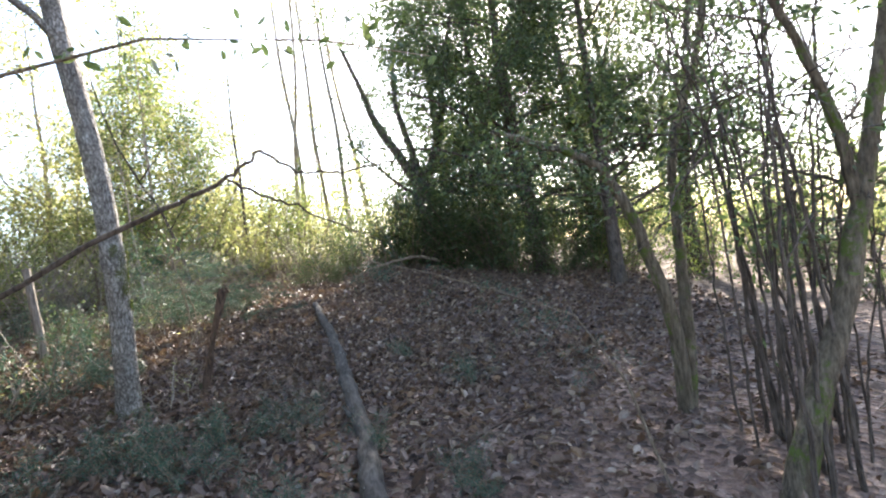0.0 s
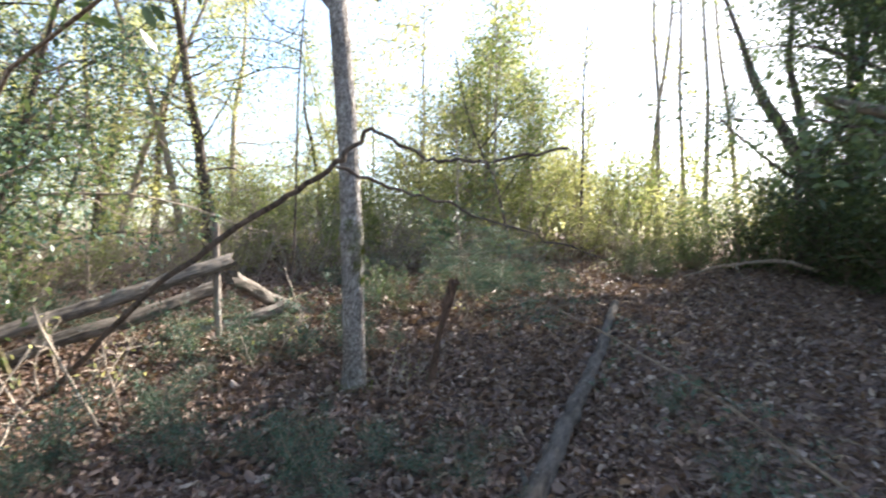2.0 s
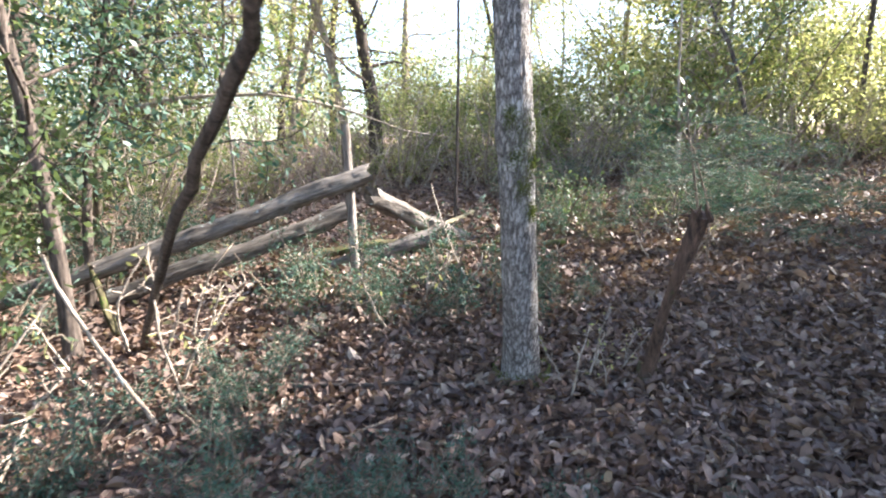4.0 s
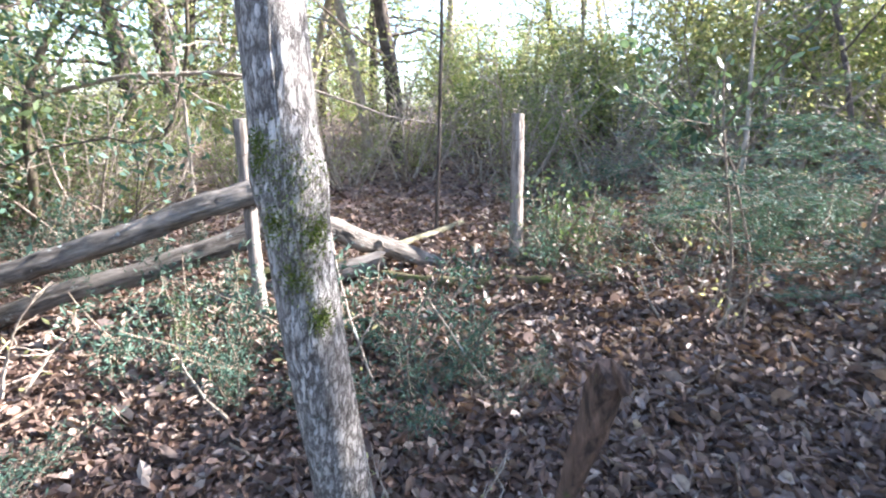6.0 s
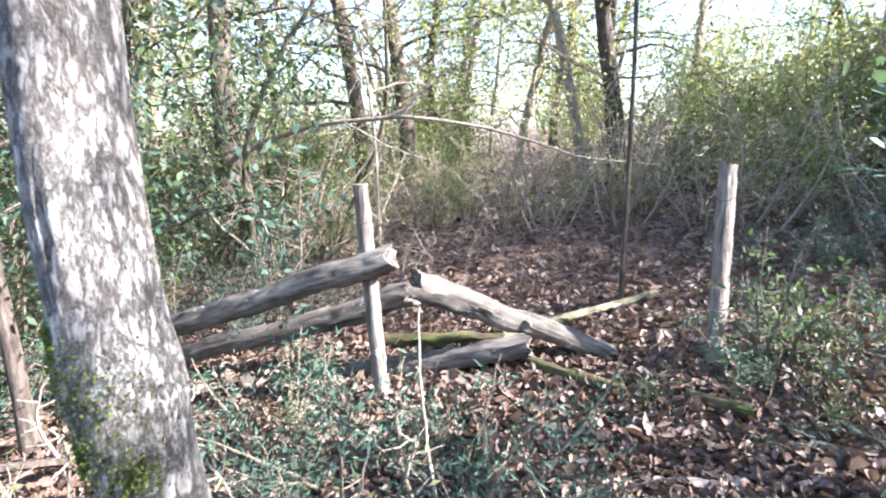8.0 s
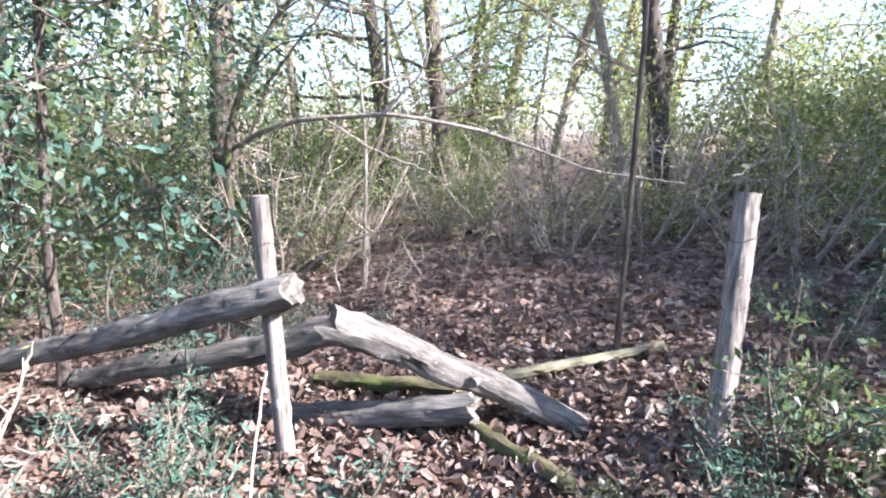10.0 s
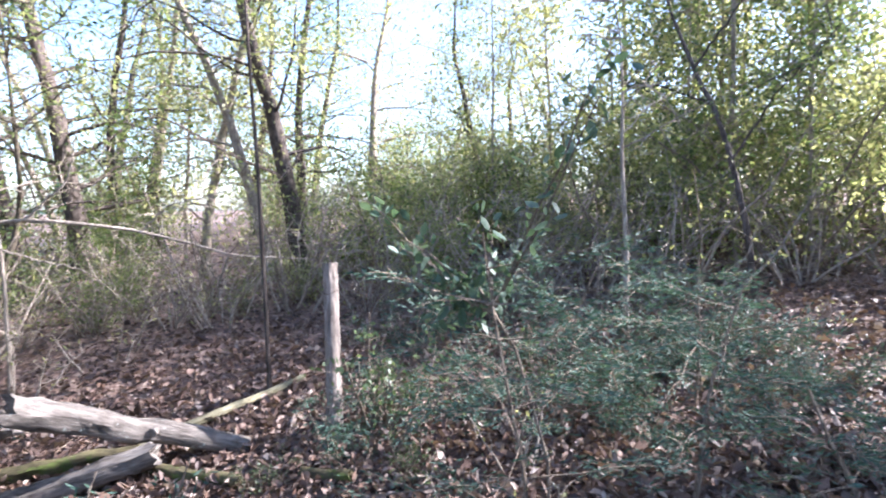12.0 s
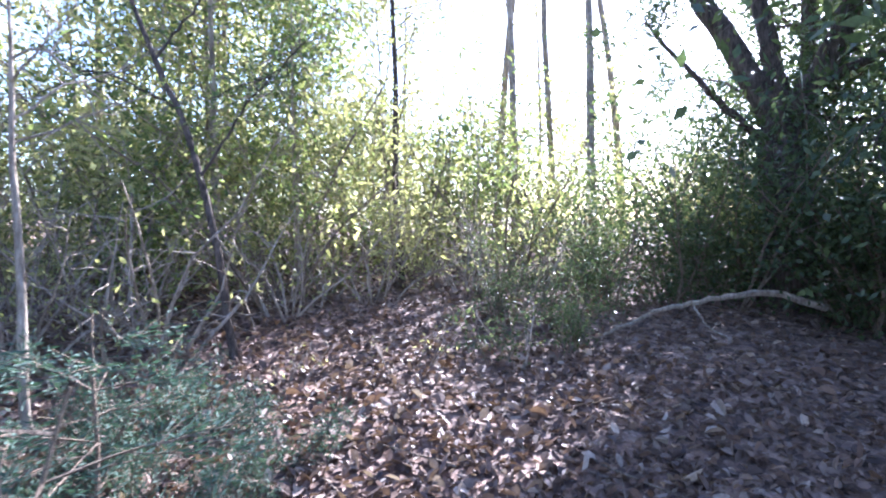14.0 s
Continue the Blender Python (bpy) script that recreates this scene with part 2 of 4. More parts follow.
def thing(name, place, label, category, group="", kind=""):
    ob = new(name)
    ob.empty_display_size = 0.1
    ob.location = place
    return tagged(ob, label, category, group, kind)


# ---- ground ----
SLOPE_X, SLOPE_Y, LEVEL = -0.071, 0.1162, 0.05
MID_X, MID_Y = -2.5, 6.0


def height(x, y):
    """The ground's height: an even rise to the clearing's far side that levels off beyond, with small humps."""
    x, y = np.asarray(x, float), np.asarray(y, float)
    dx, dy = x - MID_X, y - MID_Y
    r = np.hypot(dx, dy)
    k = np.where(r > 9, (9 + 6 * np.tanh((r - 9) / 6)) / np.maximum(r, 1e-6), 1.0)
    px, py = MID_X + dx * k, MID_Y + dy * k
    hump = 0.018 * np.sin(2.1 * x + 0.7 * y) + 0.016 * np.sin(1.3 * x - 2.7 * y + 1) + 0.01 * np.sin(5.1 * x + 3.3 * y)
    return LEVEL + SLOPE_X * px + SLOPE_Y * py + hump


def at(x, y, up=0.0):
    return (x, y, float(height(x, y)) + up)


def build_ground():
    inner = np.arange(-16, 16.01, 0.25)
    outer = 16 * 1.35 ** np.arange(1, 15)
    line = np.concatenate([-outer[::-1], inner, outer])
    x, y = np.meshgrid(line + MID_X, line + MID_Y, indexing="ij")
    n = len(line)
    v = np.stack([x, y, height(x, y)], -1).reshape(-1, 3)
    i, j = np.meshgrid(np.arange(n - 1), np.arange(n - 1), indexing="ij")
    q = np.stack([i * n + j, (i + 1) * n + j, (i + 1) * n + j + 1, i * n + j + 1], -1).reshape(-1, 4)
    g = Geo()
    g.add(v, q)
    tagged(new("ground", g.mesh("ground", FLOOR)), "brown leaf-strewn woodland floor rising gently", "ground", kind="structure")


build_ground()


def build_litter():
    rng = np.random.default_rng(5)
    g = Geo()
    for n, mx, my, spread, size in ((68000, -2.7, 5.3, 1.8, 0.045), (36000, -3.0, 8.4, 2.8, 0.056), (20000, 0.6, 7.4, 2.3, 0.058), (7000, -2.6, 6.2, 6.5, 0.08)):
        x = rng.normal(mx, spread, n)
        y = rng.normal(my, spread, n)
        keep = (np.hypot(x + 2, y - 6) < 13) & (x < 4)
        x, y = x[keep], y[keep]
        n = len(x)
        c = np.stack([x, y, height(x, y) + rng.uniform(0.0, 0.04, n)], 1)
        a = rng.uniform(0, 2 * np.pi, n)
        tilt = rng.normal(0.05, 0.45, n)
        way = np.stack([np.cos(a), np.sin(a), tilt], 1)
        nrm = unit(np.stack([rng.normal(0, 0.6, n), rng.normal(0, 0.6, n), np.ones(n)], 1))
        broad_leaves(g, c, way, nrm, size, size * 0.56, rng, 0.45, 0.45, 1.6)
    tagged(new("leaf_litter", g.mesh("leaf_litter", LITTER, False)), "fallen curled brown oak leaves carpeting the ground", "leaf litter", kind="stuff")


build_litter()


# ---- fallen and standing wood ----
def bar(name, a, b, ra, rb, mat, label, category, group="", rough=0.1, seed=1, sides=18, bend=0.0, knots=()):
    """A log, pole or post from a to b, its mesh along its own z axis."""
    rng = np.random.default_rng(seed)
    a, b = Vector(a), Vector(b)
    length = (b - a).length
    steps = max(8, int(length / 0.06))
    s = np.linspace(0, 1, steps)
    wob = np.cumsum(rng.normal(0, 1, (steps, 2)), 0)
    wob -= wob[0] + (wob[-1] - wob[0]) * s[:, None]
    pts = np.stack([bend * np.sin(np.pi * s) + wob[:, 0] * 0.005, wob[:, 1] * 0.005, s * length], 1)
    g = Geo()
    tube(g, pts, ra + (rb - ra) * s, sides, rough, rng)
    rings = g.v[-1].reshape(-1, sides, 3)
    for ring, r in ((1, ra), (-2, rb)):
        rings[ring, :, 2] += rng.normal(0, 0.28 * r, sides)
    rings[0, :, 2] += 0.35 * ra
    rings[-1, :, 2] -= 0.35 * rb
    ob = new(name)
    ob.matrix_world = Matrix.Translation(a) @ (b - a).to_track_quat("Z", "Y").to_matrix().to_4x4()
    tagged(ob, label, category, group)
    part("wood", g, mat, ob)
    for k, (where, stub_len, stub_r) in enumerate(knots):
        h = Geo()
        base = np.array([0, 0, where * length])
        ang = rng.uniform(0, 6.28)
        way = np.array([math.cos(ang), math.sin(ang), 0.5])
        line = limb(rng, base, way, stub_len, 4, 0.1)
        tube(h, line, np.linspace(stub_r, stub_r * 0.5, 5), 7, 0.1, rng)
        part("branch_stub", h, mat, ob)
    return ob


def fence_post(place, tall, r, lean, label, seed):
    rng = np.random.default_rng(seed)
    steps = 26
    s = np.linspace(0, 1, steps)
    g = Geo()
    pts = np.stack([lean[0] * s, lean[1] * s, s * (tall + 0.06) - 0.06], 1)
    tube(g, pts, r * (1.06 - 0.1 * s), 16, 0.1, rng, cap=True)
    ob = thing("fence_post", place, label, "fence post", "weathered fence posts")
    part("post", g, POSTWOOD, ob)
    for a in (0.62, 0.86):
        w = Geo()
        ang = np.linspace(0, 2 * np.pi, 17)
        c = pts[int(a * (steps - 1))]
        rr = r * 1.02
        tube(w, np.stack([c[0] + rr * np.cos(ang), c[1] + rr * np.sin(ang), c[2] + 0.01 * np.sin(2 * ang)], 1), np.full(17, 0.0022), 5, cap=False)
        part("wire_loop", w, SNAG, ob, "rusty wire loop")
    return ob


fence_post(at(-4.47, 4.77), 1.2, 0.036, (0.01, -0.075), "slim pale grey weathered wooden fence post", 3)
fence_post(at(-4.39, 6.58), 1.06, 0.046, (-0.14, 0.05), "stout grey weathered wooden fence post among leaves", 4)

bar("fallen_log", (-5.15, 2.2, 0.86), (-4.39, 4.85, 1.76), 0.06, 0.074, LOGWOOD, "long grey barkless log propped up at its sawn end", "log", "fallen logs", 0.13, 11, knots=((0.3, 0.12, 0.02),))
bar("fallen_log", (-5.28, 3.1, 0.82), (-4.775, 4.941, 1.448), 0.06, 0.075, LOGWOOD, "shaded grey log leaning up to a broken end", "log", "fallen logs", 0.13, 12)
bar("fallen_log", (-4.55, 4.95, 1.57), (-4.65, 6.11, 1.08), 0.08, 0.058, LOGWOOD, "broken tapering grey log sloping to the leaves", "log", "fallen logs", 0.13, 13, bend=0.05, knots=((0.55, 0.1, 0.03),))
bar("fallen_log", (-4.95, 4.2, 0.84), (-4.57, 5.61, 1.2), 0.06, 0.075, LOGWOOD, "grey lichen-spotted log lying in the leaves", "log", "fallen logs", 0.13, 14)
bar("mossy_stick", at(-5.15, 4.7, 0.05), at(-4.95, 5.5, 0.08), 0.05, 0.035, MOSSY, "short moss-covered rotten branch under the logs", "branch", "mossy wood", 0.15, 15, 10)
bar("mossy_stick", at(-4.7, 5.5, 0.05), at(-4.2, 6.0, 0.05), 0.045, 0.035, MOSSY, "short moss-covered rotten branch under the logs", "branch", "mossy wood", 0.15, 16, 10)
bar("mossy_stick", at(-4.1, 6.3, 0.03), at(-3.85, 6.5, 0.06), 0.035, 0.03, MOSSY, "bright mossy chunk of wood in the leaves", "branch", "mossy wood", 0.15, 17, 10)
bar("pale_pole", at(-5.0, 5.5, 0.06), at(-5.3, 6.62, 0.06), 0.032, 0.026, GREENPOLE, "pale straight pole lying in the clearing", "pole", "", 0.08, 18, 10)
bar("fallen_log", at(-0.3, 2.6, 0.05), at(-1.77, 8.8, 0.06), 0.066, 0.045, LOGBARK, "slender dark fallen trunk with pale flaking bark", "log", "", 0.12, 19, 16, bend=-0.08, knots=((0.25, 0.1, 0.02), (0.6, 0.08, 0.015)))
bar("yellow_branch", at(-4.6, 3.1, 0.03), at(-4.9, 3.0, 0.45), 0.03, 0.02, MOSSY, "yellowish mossy branch standing askew", "branch", "", 0.12, 20, 9)


for k, (a, b, r, mat, label) in enumerate((
        (at(-2.60, 4.42, 0.03), at(-2.40, 4.84, 0.04), 0.014, PALE, "short pale stick at the oak's foot"),
        (at(-3.3, 3.4, 0.03), at(-2.62, 4.45, 0.03), 0.016, DARKBARK, "thin dark branch lying in the leaves"),
        (at(-2.48, 2.45, 0.0), (-3.4, 1.75, 1.95), 0.016, PALE, "pale dead stem leaning in the undergrowth"),
        (at(-2.66, 2.3, 0.0), (-3.3, 2.1, 1.7), 0.011, PALE, "pale dead stem leaning in the undergrowth"),
        (at(-3.18, 3.11, 0.0), (-3.3, 2.75, 1.5), 0.012, PALE, "pale dead stem leaning in the undergrowth"),
        (at(-3.15, 3.25, 0.0), (-3.3, 3.15, 1.25), 0.008, PALE, "pale dead stem leaning in the undergrowth"),
        (at(-0.2, 3.35, 0.03), at(0.75, 4.3, 0.05), 0.014, SNAG, "dark dead branch lying in the leaves"),
        (at(-1.75, 3.2, 0.02), at(-1.35, 3.6, 0.03), 0.01, SNAG, "dark dead branch lying in the leaves"),
        (at(-3.0, 5.6, 0.0), (-3.35, 5.35, 1.35), 0.006, PALE, "thin pale bare shoot among seedlings"),
        (at(-3.3, 5.1, 0.0), (-3.75, 5.0, 1.7), 0.007, PALE, "thin pale bare shoot among seedlings"))):
    bar("dead_stick", a, b, r, r * 0.6, mat, label, "stick", "dead sticks", 0.1, 100 + k, 8, bend=0.03)


def snag():
    rng = np.random.default_rng(8)
    ob = thing("broken_snag", at(-2.1, 5.17, -0.03), "rotten dark broken sapling stump leaning over", "snag")
    s = np.linspace(0, 1, 22)
    g = Geo()
    r = 0.029 + 0.007 * np.sin(s * 9) + 0.008 * np.maximum(0, s - 0.8) * 4
    tube(g, np.stack([0.34 * s ** 1.3 + 0.02 * np.sin(4 * s), -0.15 * s + 0.012 * np.sin(9 * s), 0.92 * s], 1), r, 12, 0.16, rng)
    part("stem", g, SNAG, ob)
    for k in range(4):
        h = Geo()
        p = np.array([0.32 + rng.normal(0, 0.02), -0.14 + rng.normal(0, 0.02), 0.89])
        tube(h, limb(rng, p, (rng.normal(0, 0.5), rng.normal(0, 0.5), 1), 0.09, 3, 0.2), [0.016, 0.012, 0.007, 0.002], 6, 0.2, rng)
        part("splinter", h, SNAG, ob)
    m = Geo()
    tube(m, [(0, 0, 0.02), (0.01, 0.01, 0.06), (0.015, 0.012, 0.12)], [0.046, 0.048, 0.04], 10, 0.2, rng)
    part("moss_cuff", m, MOSSY, ob, "green moss cuff")


snag()


# ---- trees ----
def oak():
    """The leaning grey oak that the walker passes."""
    rng = np.random.default_rng(21)
    base = at(-2.54, 4.75)
    ob = thing("oak_tree", base, "leaning grey oak with flaky bark and moss patches", "tree")
    zs = np.linspace(-0.08, 7.5, 150)
    s = np.minimum(zs, 3.0)
    x = 0.2 * s - 0.077 * s * s - 0.12 * np.maximum(0, zs - 3.0)
    y = -0.235 * s + 0.058 * s * s
    r = 0.086 - 0.003 * zs + 0.022 * np.exp(-np.maximum(zs, 0) / 0.16)
    r = r + 0.012 * np.exp(-((zs - 1.25) / 0.07) ** 2)
    sides = 56
    ang = np.arange(sides) * 2 * np.pi / sides
    v = np.zeros((len(zs), sides, 3))
    for i, z in enumerate(zs):
        for j, a in enumerate(ang):
            q = Vector((math.cos(a) * 3.2, math.sin(a) * 3.2, z * 2.6))
            furrow = noise.noise(q * 2.2) * 0.6 + noise.noise(q * 5.0) * 0.5
            rr = max(r[i], 0.03) * (1 + 0.075 * furrow + 0.05 * noise.noise(Vector((math.cos(a), math.sin(a), z * 0.9))))
            v[i, j] = (x[i] + rr * math.cos(a), y[i] + rr * math.sin(a), z)
    i, j = np.meshgrid(np.arange(len(zs) - 1), np.arange(sides), indexing="ij")
    k = (j + 1) % sides
    g = Geo()
    g.add(v.reshape(-1, 3), np.stack([i * sides + j, i * sides + k, (i + 1) * sides + k, (i + 1) * sides + j], -1).reshape(-1, 4))
    part("trunk", g, OAKBARK, ob)
    crown = Geo()
    for n in range(9):
        z = 3.0 + n * 0.5
        p = np.array([np.interp(z, zs, x), np.interp(z, zs, y), z])
        a = rng.uniform(0, 6.28)
        line = limb(rng, p, (math.cos(a), math.sin(a), 0.5), rng.uniform(1.2, 2.2), 7, 0.2, 0.03)
        w = Geo()
        tube(w, line, np.linspace(0.035, 0.008, 8), 7, 0.08, rng)
        for m in range(5):
            q = line[rng.integers(2, 7)]
            t = limb(rng, q, rng.normal(0, 1, 3) + (0, 0, 0.2), rng.uniform(0.4, 0.9), 5, 0.25)
            tube(w, t, np.linspace(0.009, 0.002, 6), 5)
            c = t[rng.integers(1, 6, 26)] + rng.normal(0, 0.07, (26, 3))
            leaves(crown, c, rng.normal(0, 1, (26, 3)) - (0, 0, 0.4), 0.075, 0.032, rng)
        part("limb", w, OAKBARK, ob)
    part("crown", crown, DARKLEAF, ob)
    for a, z, size in ((0.2, 1.25, 0.05), (-0.5, 1.15, 0.035), (0.6, 1.12, 0.03), (-0.1, 1.02, 0.03), (-0.7, 1.32, 0.03), (0.4, 0.9, 0.02)):
        m = Geo()
        p = np.array([np.interp(z, zs, x), np.interp(z, zs, y), z])
        way = np.array([math.cos(a - 0.3), math.sin(a - 0.3), 0])
        c = p + way * 0.086 + rng.normal(0, size * 0.8, (420, 3)) * (0.6, 1, 1.2)
        rad = c[:, :2] - p[:2]
        c[:, :2] = p[:2] + unit(rad) * (np.interp(z, zs, r) * rng.uniform(0.97, 1.05, (420, 1)))
        leaves(m, c, np.concatenate([unit(rad), np.full((420, 1), 0.3)], 1) + rng.normal(0, 0.9, (420, 3)), 0.008, 0.006, rng)
        part("moss_tuft", m, MOSSLEAF, ob, "green moss tuft")["kind"] = "stuff"
    collar = Geo()
    a = rng.uniform(0, 6.28, 500)
    z = rng.uniform(0.0, 0.12, 500) ** 1.3
    c = np.stack([0.15 * np.cos(a) * (1 - z), 0.15 * np.sin(a) * (1 - z), z], 1)
    leaves(collar, c, np.stack([np.cos(a), np.sin(a), np.full(500, 0.5)], 1) + rng.normal(0, 0.4, (500, 3)), 0.014, 0.009, rng)
    part("moss_collar", collar, MOSSLEAF, ob, "green moss at the foot")["kind"] = "stuff"


oak()


def wood_tree(rng, tall, r, mat, leaf_mat, crown_low, limb_n, limb_len, leaf_n, leaf_len, leaf_wid, name="woodland_tree",
              label="", category="tree", group="", lean=(0, 0), droop=-0.1, bend=0.03, spray=0.14, near=True, twigs=4):
    """A tree at the origin: a wandering tapered trunk, limbs with twigs, and a crown of single leaves."""
    ob = thing(name, (0, 0, 0), label, category, group)
    steps = 16
    line = limb(rng, (0, 0, -0.1), (lean[0], lean[1], 1), tall, steps, bend, 0.02)
    rad = r * (1 - np.linspace(0, 1, steps + 1) * 0.85)
    rad[0] *= 1.35
    g = Geo()
    tube(g, line, rad, 10, 0.07, rng)
    part("trunk", g, mat, ob)
    w, crown, fine = Geo(), Geo(), Geo()
    for n in range(limb_n):
        if near:
            w = Geo()
        f = crown_low + (1 - crown_low) * (n + rng.uniform(0, 0.9)) / limb_n
        f = min(f, 0.98)
        p = np.array([np.interp(f * steps, range(steps + 1), line[:, k]) for k in range(3)])
        a = rng.uniform(0, 6.28)
        ll = limb_len * rng.uniform(0.6, 1.2) * (1.15 - 0.6 * (f - crown_low) / (1.001 - crown_low))
        b = limb(rng, p, (math.cos(a), math.sin(a), 0.45), ll, 7, 0.2, droop * 0.3)
        tube(w, b, np.linspace(max(0.009, r * 0.28 * (1.1 - f)), 0.004, 8), 5 if near else 4)
        thick = 0.2 + 1.6 * ((n * 0.618) % 1.0)
        per = max(1, int(leaf_n * thick) // (limb_n * twigs))
        for m in range(twigs):
            q = b[rng.integers(2, 8)]
            t = limb(rng, q, rng.normal(0, 0.8, 3) + (math.cos(a) * 0.5, math.sin(a) * 0.5, 0.1), ll * 0.42, 4, 0.25, droop)
            tube(fine, t, np.linspace(0.006, 0.002, 5), 3, cap=False)
            i = rng.uniform(0, 3.99, per)
            k = i.astype(int)
            c = t[k] + (t[k + 1] - t[k]) * (i - k)[:, None] + rng.normal(0, spray, (per, 3))
            leaves(crown, c, rng.normal(0, 1, (per, 3)) + (math.cos(a) * 0.4, math.sin(a) * 0.4, droop * 3), leaf_len, leaf_wid, rng)
        if near:
            part("limb", w, mat, ob)
    part("twig_spray", fine, mat, ob)["kind"] = "stuff"
    if not near:
        part("branchwork", w, mat, ob)["kind"] = "stuff"
    if leaf_n:
        part("crown", crown, leaf_mat, ob)
    return ob


def shrub(rng, tall, stems, spread, leaf_n, leaf_len, leaf_wid, mat, leaf_mat, name, label, category="shrub", group="", low=0.2, spray=0.16, twigs=7):
    """A many-stemmed shrub at the origin, its leaves along the stems' upper parts and side twigs."""
    ob = thing(name, (0, 0, 0), label, category, group)
    crown, fine = Geo(), Geo()
    for s in range(stems):
        w = Geo()
        a = rng.uniform(0, 6.28)
        p = np.array([math.cos(a), math.sin(a), 0]) * rng.uniform(0, 0.16 * spread) - (0, 0, 0.05)
        line = limb(rng, p, (math.cos(a) * 0.3 * spread, math.sin(a) * 0.3 * spread, 1), tall * rng.uniform(0.65, 1.1), 9, 0.12, -0.01)
        tube(w, line, np.linspace(0.007 + 0.0045 * tall, 0.003, 10), 5, 0.08, rng)
        per = max(1, leaf_n // (stems * twigs))
        for m in range(twigs):
            f = rng.uniform(low, 1.0) * 8.99
            k = int(f)
            q = line[k] + (line[k + 1] - line[k]) * (f - k)
            t = limb(rng, q, rng.normal(0, 1, 3) * (1, 1, 0.5) + (0, 0, 0.25), tall * rng.uniform(0.12, 0.26), 4, 0.25, -0.03)
            tube(fine, t, np.linspace(0.004, 0.0015, 5), 3, cap=False)
            i = rng.uniform(0, 3.99, per)
            k = i.astype(int)
            c = t[k] + (t[k + 1] - t[k]) * (i - k)[:, None] + rng.normal(0, spray * tall / 2.5, (per, 3))
            leaves(crown, c, rng.normal(0, 1, (per, 3)) + (0, 0, 0.15), leaf_len, leaf_wid, rng)
        part("stem", w, mat, ob)
    part("twig_spray", fine, mat, ob)["kind"] = "stuff"
    if leaf_n:
        part("foliage", crown, leaf_mat, ob)
    return ob


def place(ob, x, y, turn=0.0, size=1.0, up=0.0):
    ob.matrix_world = pose(*at(x, y, up), 0, 0, turn) @ Matrix.Diagonal((size, size, size, 1))
    return ob


def again(ob, x, y, turn, size):
    c = copy_thing(ob, pose(*at(x, y), 0, 0, turn))
    c.scale = (size, size, size)
    return c


def scatter(kinds, spots):
    """Sets each kind at its first spot and copies at the rest. A spot: kind, x, y, turn, size."""
    used = set()
    for k, x, y, turn, size in spots:
        if k in used:
            again(kinds[k], x, y, turn, size)
        else:
            used.add(k)
            place(kinds[k], x, y, turn, size)
    for k, ob in enumerate(kinds):
        if k not in used:
            for o in (*ob.children_recursive, ob):
                bpy.data.objects.remove(o)


def build_thicket():
    rng = np.random.default_rng(31)
    kinds = [shrub(rng, 2.5, 6, 1.5, n, ln, wd, TWIG if k % 2 else PALE, m, "thicket_shrub", t, "shrub", "thicket round the clearing", 0.12, 0.14)
             for k, (m, t, n, ln, wd) in enumerate(((PRIVET, "green leafy thicket shrub of thin upright stems", 1700, 0.078, 0.03), (GOLD, "sunlit yellow-green thicket shrub of thin stems", 1600, 0.088, 0.032),
                          (PRIVET, "open green thicket shrub of thin upright stems", 1100, 0.08, 0.03), (GOLD, "sparse thin-stemmed thicket shrub in sunlit yellow-green", 900, 0.08, 0.03)))]
    edge = np.array([(-8.8, 3.4), (-8.4, 5.2), (-7.4, 7.1), (-6.6, 8.5), (-5.7, 9.6), (-5.0, 11.0), (-4.2, 12.5), (-2.9, 13.6), (-1.2, 14.6), (1.0, 15.2), (3.4, 15.0), (6.0, 13.6), (8.4, 11.2), (9.4, 7.5)])
    seg = np.linspace(0, len(edge) - 1, 51)
    spots = []
    for row in range(4):
        for s in seg:
            p = np.array([np.interp(s, range(len(edge)), edge[:, k]) for k in (0, 1)])
            q = np.array([np.interp(min(s + 0.3, len(edge) - 1), range(len(edge)), edge[:, k]) for k in (0, 1)]) - np.array([np.interp(max(s - 0.3, 0), range(len(edge)), edge[:, k]) for k in (0, 1)])
            out = unit(np.array([-q[1], q[0]]))
            p = p + out * (row * 1.1 + rng.uniform(0, 0.9)) + rng.normal(0, 0.3, 2)
            if rng.uniform() < (0.3 + 0.05 * row if p[1] < 9 or p[0] > -2 else 0.26 + 0.06 * row):
                continue
            k = int(rng.choice([0, 1, 2, 3], p=[0.3, 0.2, 0.3, 0.2] if p[1] < 9.5 else [0.2, 0.4, 0.15, 0.25]))
            size = (0.66 + 0.1 * row) * rng.uniform(0.6, 1.25)
            if p[0] < -7.0 and p[1] < 7.5:
                size *= 0.7 if row < 2 else 0.9
            if p[1] > 11.5:
                size *= 1.3 if p[0] < 0 else 1.1
            if p[0] < -4.0 and p[1] > 9.5 and row:
                size *= 1.08
            if row == 0 and 8.8 < p[1] < 11.8:
                k, size = int(rng.choice([0, 3])), rng.uniform(0.8, 1.25)
            spots.append((k, p[0], p[1], rng.uniform(0, 360), size))
    scatter(kinds, spots)


build_thicket()


